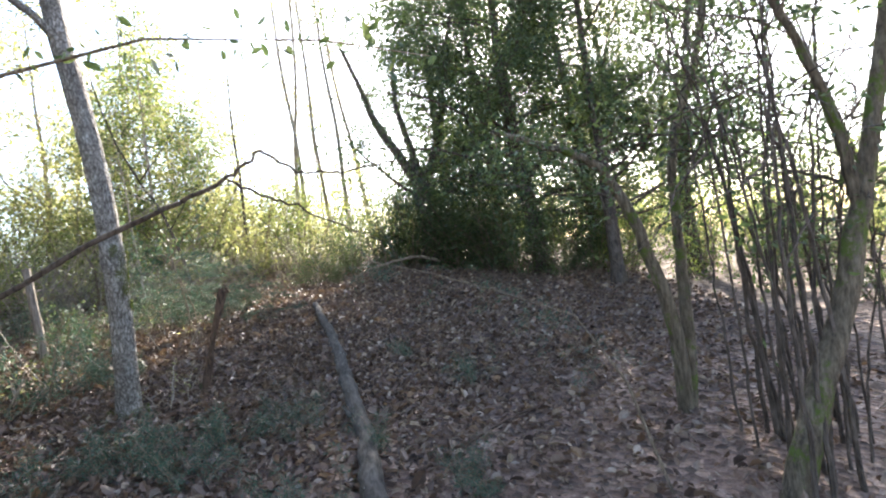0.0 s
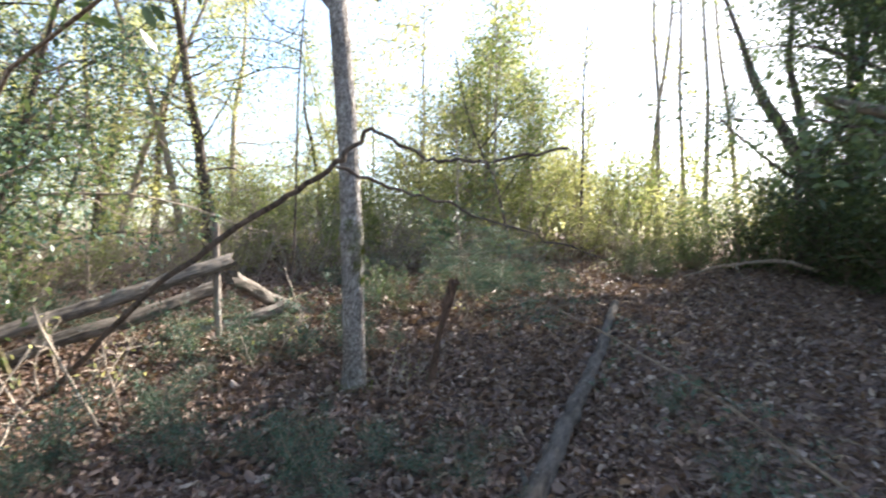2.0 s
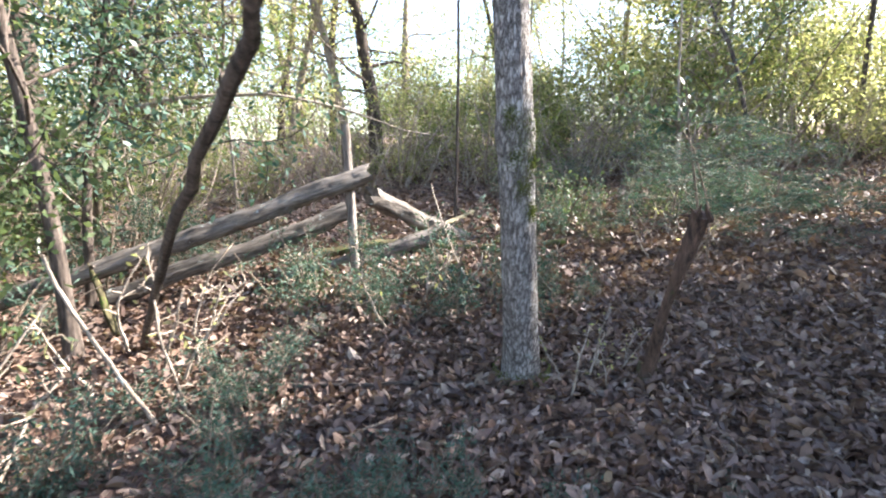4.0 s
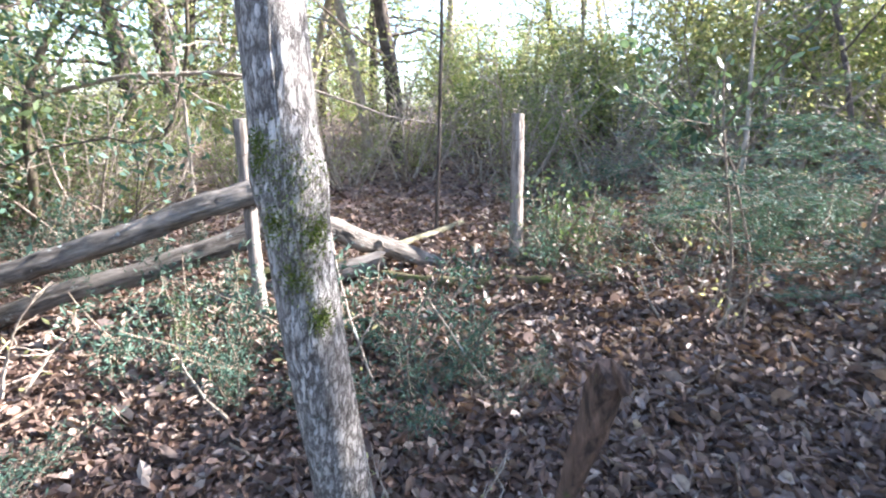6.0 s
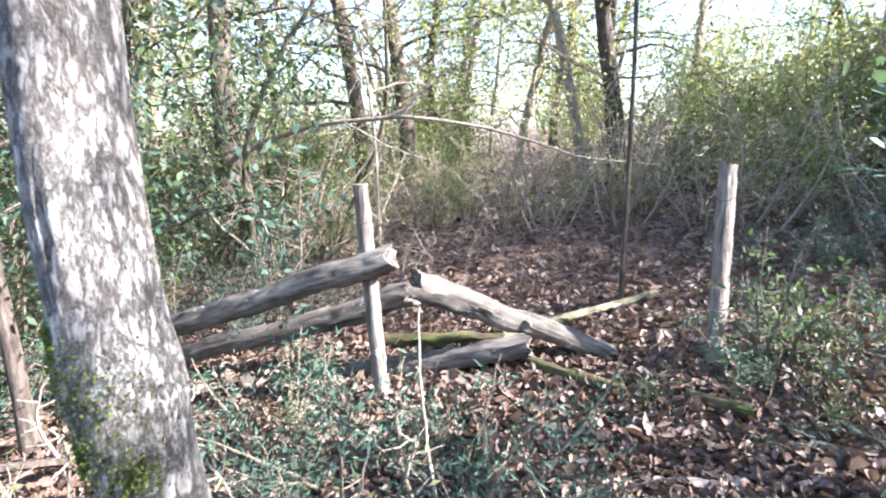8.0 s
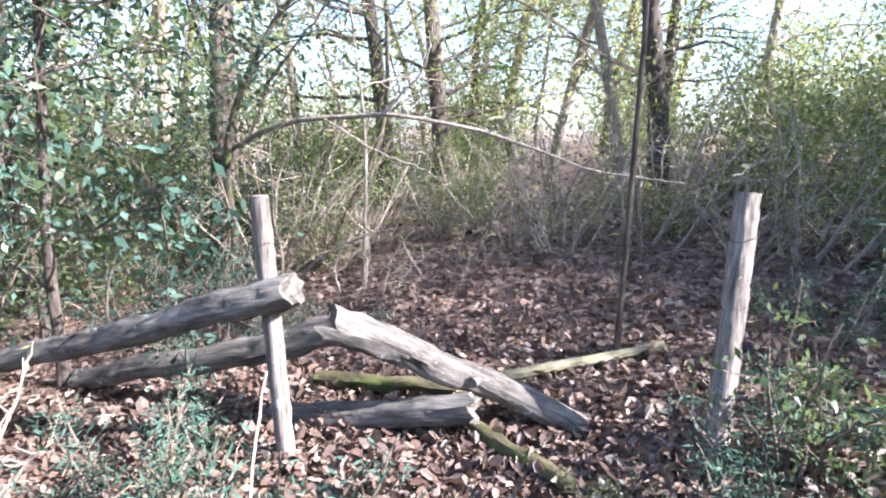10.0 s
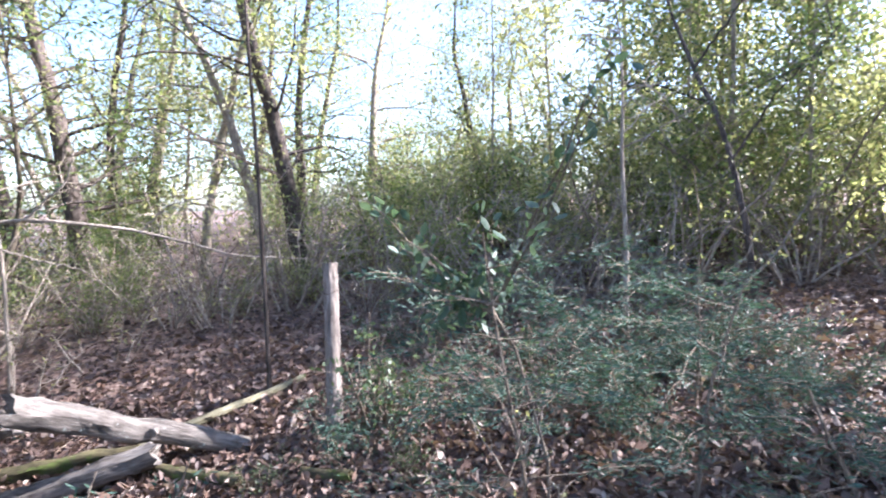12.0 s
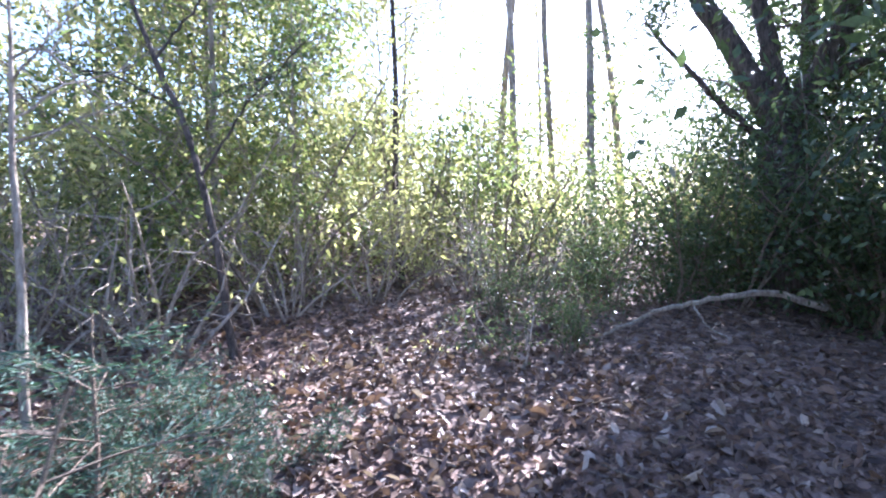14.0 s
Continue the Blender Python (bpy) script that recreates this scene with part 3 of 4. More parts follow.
def build_woods():
    """Trees round the clearing, taller to the west, with open sky to the north."""
    rng = np.random.default_rng(41)
    far = {"near": False, "group": "woods", "spray": 0.2, "bend": 0.06}
    kinds = [wood_tree(rng, 10.0, 0.13, DARKBARK, GOLD, 0.12, 30, 2.5, 4200, 0.105, 0.044, label="tall woodland tree with sunlit yellow-green foliage", **far),
             wood_tree(rng, 9.0, 0.1, PALE, GOLD, 0.12, 28, 2.2, 3900, 0.1, 0.042, label="slender pale-stemmed tree with yellow-green foliage", **far),
             wood_tree(rng, 9.5, 0.15, DARKBARK, PRIVET, 0.1, 30, 2.5, 4200, 0.105, 0.044, label="dark-trunked woodland tree with green foliage", **far),
             wood_tree(rng, 8.5, 0.06, PALE, GOLD, 0.15, 30, 2.0, 2200, 0.09, 0.038, label="thin pale tree with many bare branches", twigs=7, **far),
             wood_tree(rng, 7.5, 0.045, DARKBARK, GOLD, 0.25, 14, 1.1, 420, 0.1, 0.045, label="thin dark nearly bare tree", **far)]
    spots = []
    for k, yaw, r, size in [(int(rng.choice([0, 1, 2, 3], p=[0.3, 0.25, 0.1, 0.35])), 42 + 4.1 * i + rng.uniform(-2, 2), rng.uniform(7.4, 13.5), rng.uniform(0.75, 1.05)) for i in range(27)]:
        spots.append((k, -2.2 - r * math.sin(radians(yaw)), 4.6 + r * math.cos(radians(yaw)), rng.uniform(0, 360), size * (0.6 if yaw < 62 else 1.0)))
    for ring, (r0, r1, n) in enumerate(((9.5, 12.5, 26), (13, 18, 30), (18, 28, 20))):
        for i in range(n):
            yaw = 360 * (i + rng.uniform(-0.35, 0.35)) / n
            r = rng.uniform(r0, r1)
            x, y = -2.2 - r * math.sin(radians(yaw)), 5.2 + r * math.cos(radians(yaw))
            if x < -4.5 and y > 10.5 and ring < 2:
                if rng.uniform() < 0.4:
                    continue
                k, size = int(rng.choice([1, 3, 4])), rng.uniform(0.3, 0.42)
                spots.append((k, x, y, rng.uniform(0, 360), size))
                continue
            if -1.2 < x < 1.8 and y > 13.5:
                continue
            if 155 < yaw < 305 and i % 5 > 0:
                continue
            if -75 < (yaw + 180) % 360 - 180 < -6 and rng.uniform() < 0.45:
                continue
            open_sky = -6 < (yaw + 180) % 360 - 180 < 27
            if open_sky:
                if ring == 0 or rng.uniform() < 0.3:
                    continue
                k, size = int(rng.choice([1, 3, 4])), rng.uniform(0.55, 0.75)
            else:
                k, size = int(rng.choice([0, 1, 2, 3, 4], p=[0.28, 0.2, 0.28, 0.14, 0.1])), rng.uniform(0.75, 1.15)
            spots.append((k, x, y, rng.uniform(0, 360), size))
    scatter(kinds, spots)


build_woods()


def named_trees():
    rng = np.random.default_rng(51)
    dense = place(wood_tree(rng, 8.0, 0.19, DARKBARK, DARKLEAF, 0.02, 62, 2.0, 25000, 0.1, 0.045, "evergreen_tree", "dense dark evergreen tree with foliage near the ground", spray=0.22, twigs=7), 1.9, 13.9)
    again(dense, 0.75, 15.4, 130, 0.9)
    # Extra copy, added to keep sun off the ground on the right.
    again(dense, 4.0, 13.2, 40, 0.95)
    place(wood_tree(rng, 7.5, 0.2, DARKBARK, DARKLEAF, 0.16, 48, 3.2, 34000, 0.1, 0.045, "evergreen_oak", "broad dark evergreen oak with spreading limbs", lean=(-0.1, -0.05), spray=0.26, twigs=7), 2.4, 11.8, 40)
    place(wood_tree(rng, 7.0, 0.14, DARKBARK, DARKLEAF, 0.2, 34, 2.6, 14000, 0.1, 0.045, "evergreen_tree", "dark evergreen tree at the clearing's shaded side", spray=0.24, twigs=6), 5.0, 10.6)
    place(wood_tree(rng, 6.8, 0.12, DARKBARK, DARKLEAF, 0.14, 38, 2.4, 19000, 0.095, 0.042, "evergreen_tree", "dark evergreen tree with hanging foliage in the shade", spray=0.2, twigs=6), 3.2, 9.6)
    place(wood_tree(rng, 6.5, 0.045, DARKBARK, PRIVET, 0.4, 14, 0.9, 200, 0.07, 0.03, "sapling", "thin dark bare sapling at the clearing's end", group="saplings", lean=(-0.05, 0)), -3.95, 13.1)
    airy = wood_tree(rng, 5.2, 0.04, PALE, GOLD, 0.12, 24, 1.6, 2200, 0.11, 0.046, "small_tree", "airy small tree with sunlit yellow-green leaves", group="airy trees", spray=0.2)
    place(airy, -4.6, 14.0, 0, 0.8)
    for x, y, turn, size in ((-5.6, 13.4, 70, 0.8), (-6.6, 12.6, 200, 0.8), (-7.6, 12.0, 50, 0.75), (-3.0, 17.4, 10, 1.1), (-5.0, 16.0, 90, 1.0), (-6.4, 15.0, 10, 1.0), (-7.8, 14.2, 150, 0.95), (-8.4, 10.4, 110, 0.8), (-5.9, 11.6, 250, 0.72), (-9.2, 12.0, 330, 1.0), (-5.1, 12.7, 25, 0.8), (-6.7, 13.7, 140, 1.45), (-8.3, 12.9, 280, 1.4)):
        again(airy, x, y, turn, size)
    # The crowns sit above the view, added to shade the foreground.
    bare = wood_tree(rng, 12.5, 0.07, PALE, GOLD, 0.48, 30, 1.7, 900, 0.1, 0.042, "tall_tree", "tall thin tree, bare below an unseen shading crown", group="tall trees", bend=0.03, spray=0.25)
    place(bare, -1.9, 15.2, 0)
    for x, y, turn, size in ((-1.5, 17.0, 60, 1.0), (-2.6, 16.2, 150, 0.9), (-3.6, 16.6, 220, 0.95), (-3.1, 15.8, 10, 1.0)):
        again(bare, x, y, turn, size)
    # Height and leafy crown are added to shade the dark trees behind.
    place(wood_tree(rng, 7.0, 0.018, DARKBARK, CEDAR, 0.45, 18, 1.5, 5200, 0.06, 0.02, "sapling", "very thin dark upright sapling in the clearing with an added shading crown", group="saplings", bend=0.02), -5.3, 6.37)
    leafy = wood_tree(rng, 4.6, 0.035, PALE, PRIVET, 0.2, 30, 1.25, 5200, 0.07, 0.03, "leafy_tree", "slender small tree thick with green leaves", group="green trees at the edge", lean=(-0.06, 0.02), spray=0.17, twigs=6)
    place(leafy, -5.3, 11.7, 0, 1.2)
    for x, y, turn, size in ((-6.0, 12.4, 110, 1.1), (-4.6, 12.0, 30, 0.75)):
        again(leafy, x, y, turn, size)
    place(wood_tree(rng, 3.0, 0.03, PALE, PRIVET, 0.5, 8, 0.7, 100, 0.06, 0.025, "sapling", "small pale leaning sapling", group="saplings", lean=(-0.1, 0)), -4.45, 9.1)
    place(wood_tree(rng, 9.0, 0.16, DARKBARK, CEDAR, 0.3, 26, 2.4, 6000, 0.09, 0.03, "dark_tree", "big dark-trunked tree in the shade", group="dark trees"), -8.0, 2.75)
    place(wood_tree(rng, 7.0, 0.05, DARKBARK, DARKLEAF, 0.2, 26, 1.6, 6000, 0.07, 0.03, "dark_tree", "slim dark tree among leafy undergrowth", group="dark trees"), -4.4, 2.85)
    place(wood_tree(rng, 7.0, 0.055, DARKBARK, CEDAR, 0.15, 24, 2.0, 5000, 0.075, 0.026, "dark_tree", "slim dark tree among leafy undergrowth", group="dark trees"), -6.6, 1.6)
    for x, y, tall in ((-3.9, 1.9, 5.5), (-5.3, 3.0, 6.0), (-4.9, 1.5, 6.0), (-6.0, 2.3, 5.0)):
        place(wood_tree(rng, tall, 0.035, DARKBARK, DARKLEAF if x > -5 else CEDAR, 0.12, 26, 1.4, 6000, 0.065, 0.028, "dark_tree", "slim dark tree with drooping evergreen foliage", group="dark trees", lean=(0.05, 0.03)), x, y)
    place(wood_tree(rng, 4.5, 0.045, MOSSBARK, PRIVET, 0.45, 12, 1.2, 300, 0.07, 0.03, "crooked_tree", "crooked orange-brown stemmed small tree", group="crooked trees", lean=(0.1, 0.1), bend=0.1), -7.3, 3.2)
    place(wood_tree(rng, 4.0, 0.04, MOSSBARK, PRIVET, 0.4, 12, 1.2, 300, 0.07, 0.03, "crooked_tree", "crooked orange-brown stemmed small tree", group="crooked trees", lean=(0.15, 0.1), bend=0.1), -7.7, 4.0)
    place(wood_tree(rng, 3.2, 0.022, PALE, PRIVET, 0.5, 8, 0.8, 80, 0.06, 0.025, "sapling", "thin pale sapling before the undergrowth", group="saplings"), -6.9, 4.55)


named_trees()


def stems_tree(name, label, foot, lines, mat, leaf_count, seed, group=""):
    """A tree of several stems, each given by a few places that it passes."""
    rng = np.random.default_rng(seed)
    ob = thing(name, foot, label, "tree", group)
    foot = np.array(foot)
    crown = Geo()
    for pts, r0, r1 in lines:
        pts = np.array(pts, float) - foot
        f = np.linspace(0, len(pts) - 1, 26)
        line = np.stack([np.interp(f, range(len(pts)), pts[:, k]) for k in range(3)], 1)
        for _ in range(3 if leaf_count else 1):
            line[1:-1] = (line[:-2] + line[1:-1] * 2 + line[2:]) / 4
        line[1:-1] += rng.normal(0, 0.006, (24, 3))
        g = Geo()
        tube(g, line, np.linspace(r0, r1, 26), 12 if r0 > 0.03 else 6, 0.08, rng)
        part("stem", g, mat, ob)
        if leaf_count:
            w = Geo()
            for m in range(6):
                p = line[rng.integers(13, 26)]
                t = limb(rng, p, rng.normal(0, 1, 3) + (0, 0, 0.3), rng.uniform(0.4, 0.9), 5, 0.2)
                tube(w, t, np.linspace(0.007, 0.002, 6), 4, cap=False)
                n = leaf_count
                c = t[rng.integers(1, 6, n)] + rng.normal(0, 0.1, (n, 3))
                leaves(crown, c, rng.normal(0, 1, (n, 3)), 0.06, 0.024, rng)
            part("twig_spray", w, mat, ob)["kind"] = "stuff"
    if leaf_count:
        part("crown", crown, DARKLEAF, ob)
    return ob


def near_stems():
    rng = np.random.default_rng(61)
    stems_tree("mossy_tree", "mossy small tree with a curved leaning stem", at(1.72, 4.08), [
        ([at(1.72, 4.08, -0.05), (1.72, 4.06, 0.95), (1.53, 4.0, 1.74), (1.31, 4.0, 2.21), (1.05, 4.0, 2.34), (0.6, 4.1, 2.55)], 0.06, 0.02),
        ([at(1.75, 4.1, -0.05), (1.84, 4.1, 1.2), (1.83, 4.09, 1.7), (1.87, 4.08, 2.32), (2.15, 4.05, 2.89), (2.3, 4.0, 3.8)], 0.05, 0.02)], MOSSBARK, 95, 62)
    stems_tree("forked_tree", "brown mossy forked tree beside thin stems", at(1.68, 2.86), [
        ([at(1.68, 2.86, -0.05), (1.84, 2.88, 0.65), (2.04, 2.9, 1.01), (2.2, 2.88, 1.5), (2.27, 2.88, 1.76), (2.49, 2.85, 2.52), (2.7, 2.8, 3.6)], 0.075, 0.03),
        ([(2.24, 2.88, 1.7), (2.2, 2.87, 2.0), (2.08, 2.86, 2.43), (1.94, 2.86, 2.77), (1.6, 2.9, 3.5)], 0.035, 0.015)], MOSSBARK, 95, 63)
    lines = []
    for k in range(28):
        x, y = rng.uniform(1.72, 2.5), rng.uniform(2.75, 3.7)
        tall = rng.uniform(1.8, 3.4)
        dx, dy = rng.normal(0, 0.16, 2)
        b = at(x, y, -0.04)
        lines.append(([b, (x + dx * 0.2, y + dy * 0.2, b[2] + tall * 0.35), (x + dx * 0.7, y + dy * 0.6, b[2] + tall * 0.7), (x + dx * 1.6, y + dy * 1.2, b[2] + tall)], rng.uniform(0.008, 0.017), 0.003))
    stems_tree("stem_clump", "clump of thin dark upright bare stems", at(2.1, 3.2), lines, DARKBARK, 7, 64)
    # the dead forked branch over the path
    stems_tree("dead_branch", "dark dead forked branch leaning across the path", at(-4.3, 3.2), [
        ([at(-4.3, 3.2, -0.03), (-2.67, 3.12, 1.62), (-1.42, 3.05, 2.1), (-0.93, 2.96, 2.22), (-0.75, 2.96, 2.35)], 0.022, 0.008),
        ([(-0.75, 2.96, 2.35), (-0.61, 3.14, 2.25), (-0.4, 3.2, 2.235), (-0.09, 3.26, 2.27)], 0.008, 0.005),
        ([(-0.93, 2.96, 2.22), (-0.75, 3.3, 2.12), (-0.5, 3.8, 1.99), (-0.29, 4.24, 1.87)], 0.008, 0.003)], DARKBARK, 0, 65)
    # pale arching branch beyond the logs
    stems_tree("arching_branch", "pale bare arching branch beyond the logs", (-8.0, 2.8, 2.0), [
        ([(-8.0, 2.8, 2.0), (-7.75, 2.95, 2.12), (-7.4, 3.3, 2.25), (-6.7, 3.94, 2.44), (-6.49, 4.89, 2.52), (-6.33, 5.73, 2.36), (-6.2, 6.3, 2.15), (-6.1, 6.9, 2.1)], 0.032, 0.005),
        ([(-6.5, 4.8, 2.52), (-6.4, 5.1, 2.8), (-6.3, 5.2, 3.2)], 0.012, 0.004),
        ([(-6.6, 4.3, 2.48), (-6.5, 4.7, 2.25), (-6.3, 5.2, 2.1), (-6.2, 5.5, 1.8)], 0.01, 0.003),
        ([(-7.3, 3.4, 2.3), (-7.1, 3.7, 2.8), (-6.7, 4.3, 3.3), (-6.5, 4.9, 3.7)], 0.02, 0.004),
        ([(-6.36, 5.6, 2.4), (-6.1, 5.8, 2.6), (-5.9, 6.2, 2.7)], 0.008, 0.003)], PALE, 0, 66)


near_stems()

stems_tree("leaning_tree", "slim dark leaning tree with sparse green leaves", at(-4.25, 10.5), [
    ([at(-4.25, 10.5, -0.05), (-4.4, 10.55, 2.3), (-4.75, 10.65, 3.3), (-5.15, 10.7, 3.95), (-5.6, 10.8, 4.9), (-5.9, 10.9, 6.0)], 0.034, 0.012),
    ([(-4.6, 10.6, 2.9), (-4.3, 10.8, 3.5), (-3.9, 11.0, 4.0)], 0.014, 0.004),
    ([(-5.1, 10.7, 3.9), (-4.7, 10.9, 4.5), (-4.4, 11.2, 5.2)], 0.014, 0.004),
    ([(-4.9, 10.7, 3.5), (-5.5, 10.6, 3.8), (-6.1, 10.7, 3.9)], 0.012, 0.004)], DARKBARK, 60, 69)

stems_tree("white_branch", "bare pale fallen branch arching over the shaded leaves", at(-1.67, 12.0), [
    ([at(-1.67, 12.0, 0.02), at(-1.2, 12.3, 0.2), at(-0.7, 12.55, 0.28), at(-0.2, 12.8, 0.34), at(0.3, 13.0, 0.2)], 0.014, 0.034),
    ([at(-0.9, 12.45, 0.26), at(-0.8, 12.3, 0.12), at(-0.6, 12.2, 0.02)], 0.01, 0.004)], PALE, 0, 68)


def forked_oak():
    """The big dark oak at the clearing's end, its trunk forking into heavy limbs."""
    f = at(0.15, 13.8)
    stems_tree("evergreen_oak", "big dark oak forking low into heavy limbs", f, [
        ([at(0.15, 13.8, -0.1), (0.2, 13.8, 2.4), (0.12, 13.8, 3.1), (0.12, 13.8, 3.85)], 0.27, 0.22),
        ([(0.08, 13.8, 3.5), (-0.3, 13.9, 4.3), (-0.85, 14.0, 5.3), (-1.05, 14.1, 6.1), (-1.5, 14.2, 7.4)], 0.15, 0.04),
        ([(0.1, 13.8, 3.6), (-0.05, 13.9, 4.6), (-0.3, 14.0, 5.7), (-0.2, 14.1, 7.2)], 0.12, 0.04),
        ([(0.15, 13.8, 3.6), (0.5, 13.7, 4.2), (0.8, 13.6, 5.2), (0.9, 13.6, 6.1), (1.3, 13.5, 7.5)], 0.14, 0.04),
        ([(0.3, 13.75, 3.9), (0.75, 13.6, 4.1), (1.2, 13.4, 4.2), (1.7, 13.2, 4.7)], 0.06, 0.02),
        ([(0.05, 13.8, 3.3), (-0.5, 13.5, 3.7), (-1.0, 13.2, 4.2), (-1.3, 13.0, 4.5)], 0.05, 0.012)], DARKBARK, 240, 67)


forked_oak()


def undergrowth():
    rng = np.random.default_rng(71)
    cedar = [shrub(rng, 0.75, 7, 1.9, 1600, 0.046, 0.0095, TWIG, CEDAR, "seedling", "feathery blue-green evergreen seedling in the leaves", "seedling", "evergreen seedlings", 0.05, 0.14) for _ in range(2)]
    spots = [(0, -3.35, 5.08, 0, 1.2), (1, -3.12, 5.3, 60, 0.75), (0, -5.6, 3.9, 120, 0.9), (1, -5.7, 4.4, 200, 0.7), (0, -2.95, 5.6, 10, 0.5), (1, -3.85, 4.75, 40, 0.9), (0, -4.15, 4.3, 95, 0.95), (1, -3.55, 4.5, 140, 0.7), (0, -5.9, 3.2, 50, 1.2), (1, -6.3, 3.7, 10, 1.0),
             (0, -0.75, 2.9, 70, 0.6), (1, 0.1, 3.2, 20, 0.5), (0, -1.5, 3.5, 100, 0.6), (1, -2.4, 3.2, 150, 0.7), (0, 0.3, 5.0, 33, 0.5), (1, -3.4, 8.0, 80, 0.8), (0, -4.0, 7.4, 10, 0.8),
             (1, -3.8, 8.7, 20, 1.0), (0, -4.1, 6.75, 80, 0.8), (1, -3.0, 9.3, 0, 0.7), (0, -5.4, 7.6, 30, 0.8), (1, -3.0, 2.6, 220, 1.0), (0, -4.6, 2.2, 10, 1.3)]
    for k, (x, y, size) in enumerate(((-1.98, 3.67, 0.6), (-1.52, 3.96, 0.55), (-1.16, 4.26, 0.45), (-0.45, 3.75, 0.4), (-1.0, 3.9, 0.4), (-0.38, 5.9, 0.4), (-2.89, 3.44, 0.6), (-1.58, 3.54, 0.4), (-4.15, 8.2, 0.8), (-3.6, 9.4, 0.7), (-5.26, 8.24, 0.9), (-3.5, 8.9, 0.6), (-4.0, 9.3, 0.8))):
        spots.append((k % 2, x, y, 77 * k, size))
    for k in range(5):
        spots.append((k % 2, rng.normal(-3.7, 0.7), rng.normal(8.9, 1.0), rng.uniform(0, 360), rng.uniform(0.35, 0.75)))
    for k in range(8):
        spots.append((k % 2, rng.uniform(-3.8, -1.8), rng.uniform(1.2, 3.6), rng.uniform(0, 360), rng.uniform(0.35, 0.7)))
    scatter(cedar, spots)
    leafy = [shrub(rng, 0.9, 5, 1.3, 420, 0.045, 0.022, TWIG, DARKLEAF, "leafy_seedling", "small green broad-leaved seedling in the litter", "seedling", "broad-leaved seedlings", 0.15, 0.12)]
    scatter(leafy, [(0, -4.35, 6.85, 0, 1.0), (0, -4.2, 6.95, 80, 0.7), (0, -4.05, 6.1, 140, 0.35), (0, -3.75, 6.75, 30, 0.45), (0, -4.3, 4.3, 20, 0.5), (0, -3.9, 7.8, 10, 0.8), (0, -2.4, 11.0, 50, 0.8), (0, -1.9, 11.4, 90, 0.8)])
    dark = [shrub(rng, 1.9, 8, 1.2, 1700, 0.066, 0.03, TWIG, m, "undergrowth_shrub", "leafy dark green undergrowth shrub", "shrub", "undergrowth", 0.1, 0.18) for m in (DARKLEAF, PRIVET)]
    spots = []
    for x, y, s in ((-5.2, 2.2, 1.0), (-5.9, 1.4, 1.2), (-6.8, 2.3, 1.0), (-4.6, 1.2, 1.1), (-3.6, 0.9, 1.0), (-7.6, 1.2, 1.4), (-8.6, 2.0, 1.3), (-9.2, 3.2, 1.4), (-5.0, 0.2, 1.3), (-6.6, 0.2, 1.5),
                    (-3.2, -0.4, 1.2), (-7.5, 3.9, 0.5), (-2.1, 12.3, 0.55), (-1.6, 12.9, 0.8), (-0.8, 13.6, 0.9), (0.4, 13.9, 1.1), (1.3, 12.4, 1.2), (1.8, 12.9, 1.2), (0.9, 13.3, 1.2),
                    (2.9, 11.2, 0.8), (3.8, 10.8, 1.0), (4.6, 9.6, 1.0), (5.2, 8.3, 1.1), (5.6, 7.0, 1.0), (6.3, 8.8, 1.3), (6.6, 6.0, 1.2), (4.2, 12.3, 1.3), (6.9, 10.4, 1.4), (5.6, 11.5, 1.3), (5.5, 5.0, 0.8), (-2.6, 12.0, 0.4), (-1.9, 11.6, 0.35)):
        spots.append((int(rng.integers(0, 2)) if y < 9 else (0 if x < 3 else 1), x, y, rng.uniform(0, 360), s * rng.uniform(0.9, 1.1)))
    for k in range(7):
        yaw = rng.uniform(120, 330)
        r = rng.uniform(8, 12)
        spots.append((int(rng.integers(0, 2)), -1.5 - r * math.sin(radians(yaw)), 4 + r * math.cos(radians(yaw)), rng.uniform(0, 360), rng.uniform(1.0, 1.7)))
    for k in range(32):
        yaw = rng.uniform(35, 150)
        r = rng.uniform(12.5, 21)
        spots.append((1, -1.5 - r * math.sin(radians(yaw)), 4 + r * math.cos(radians(yaw)), rng.uniform(0, 360), rng.uniform(1.1, 1.7)))
    scatter(dark, spots)
    bush = [shrub(rng, 2.0, 10, 1.7, 3200, 0.064, 0.03, TWIG, DARKLEAF, "dark_bush", "dense dark evergreen bush in deep shade", "shrub", "dark bushes", 0.03, 0.19)]
    scatter(bush, [(0, x, y, rng.uniform(0, 360), z) for x, y, z in ((-1.8, 13.2, 0.6), (-1.0, 13.4, 0.95), (-0.4, 13.5, 1.05), (0.75, 13.3, 1.2), (1.4, 12.3, 1.0), (-7.6, 2.7, 0.75), (-8.3, 3.2, 0.95), (-8.6, 2.4, 1.1), (1.9, 11.4, 0.9), (1.0, 13.0, 1.2), (-0.3, 14.0, 1.2), (2.6, 10.8, 0.7), (3.3, 11.5, 1.0), (1.7, 12.2, 1.2))])
    brush = [shrub(rng, 1.6, 9, 1.8, 130, 0.06, 0.025, PALE, GOLD, "brush_clump", "tangle of pale bare sunlit twigs", "shrub", "pale brush", 0.05, 0.1, 14) for _ in range(2)]
    spots = []
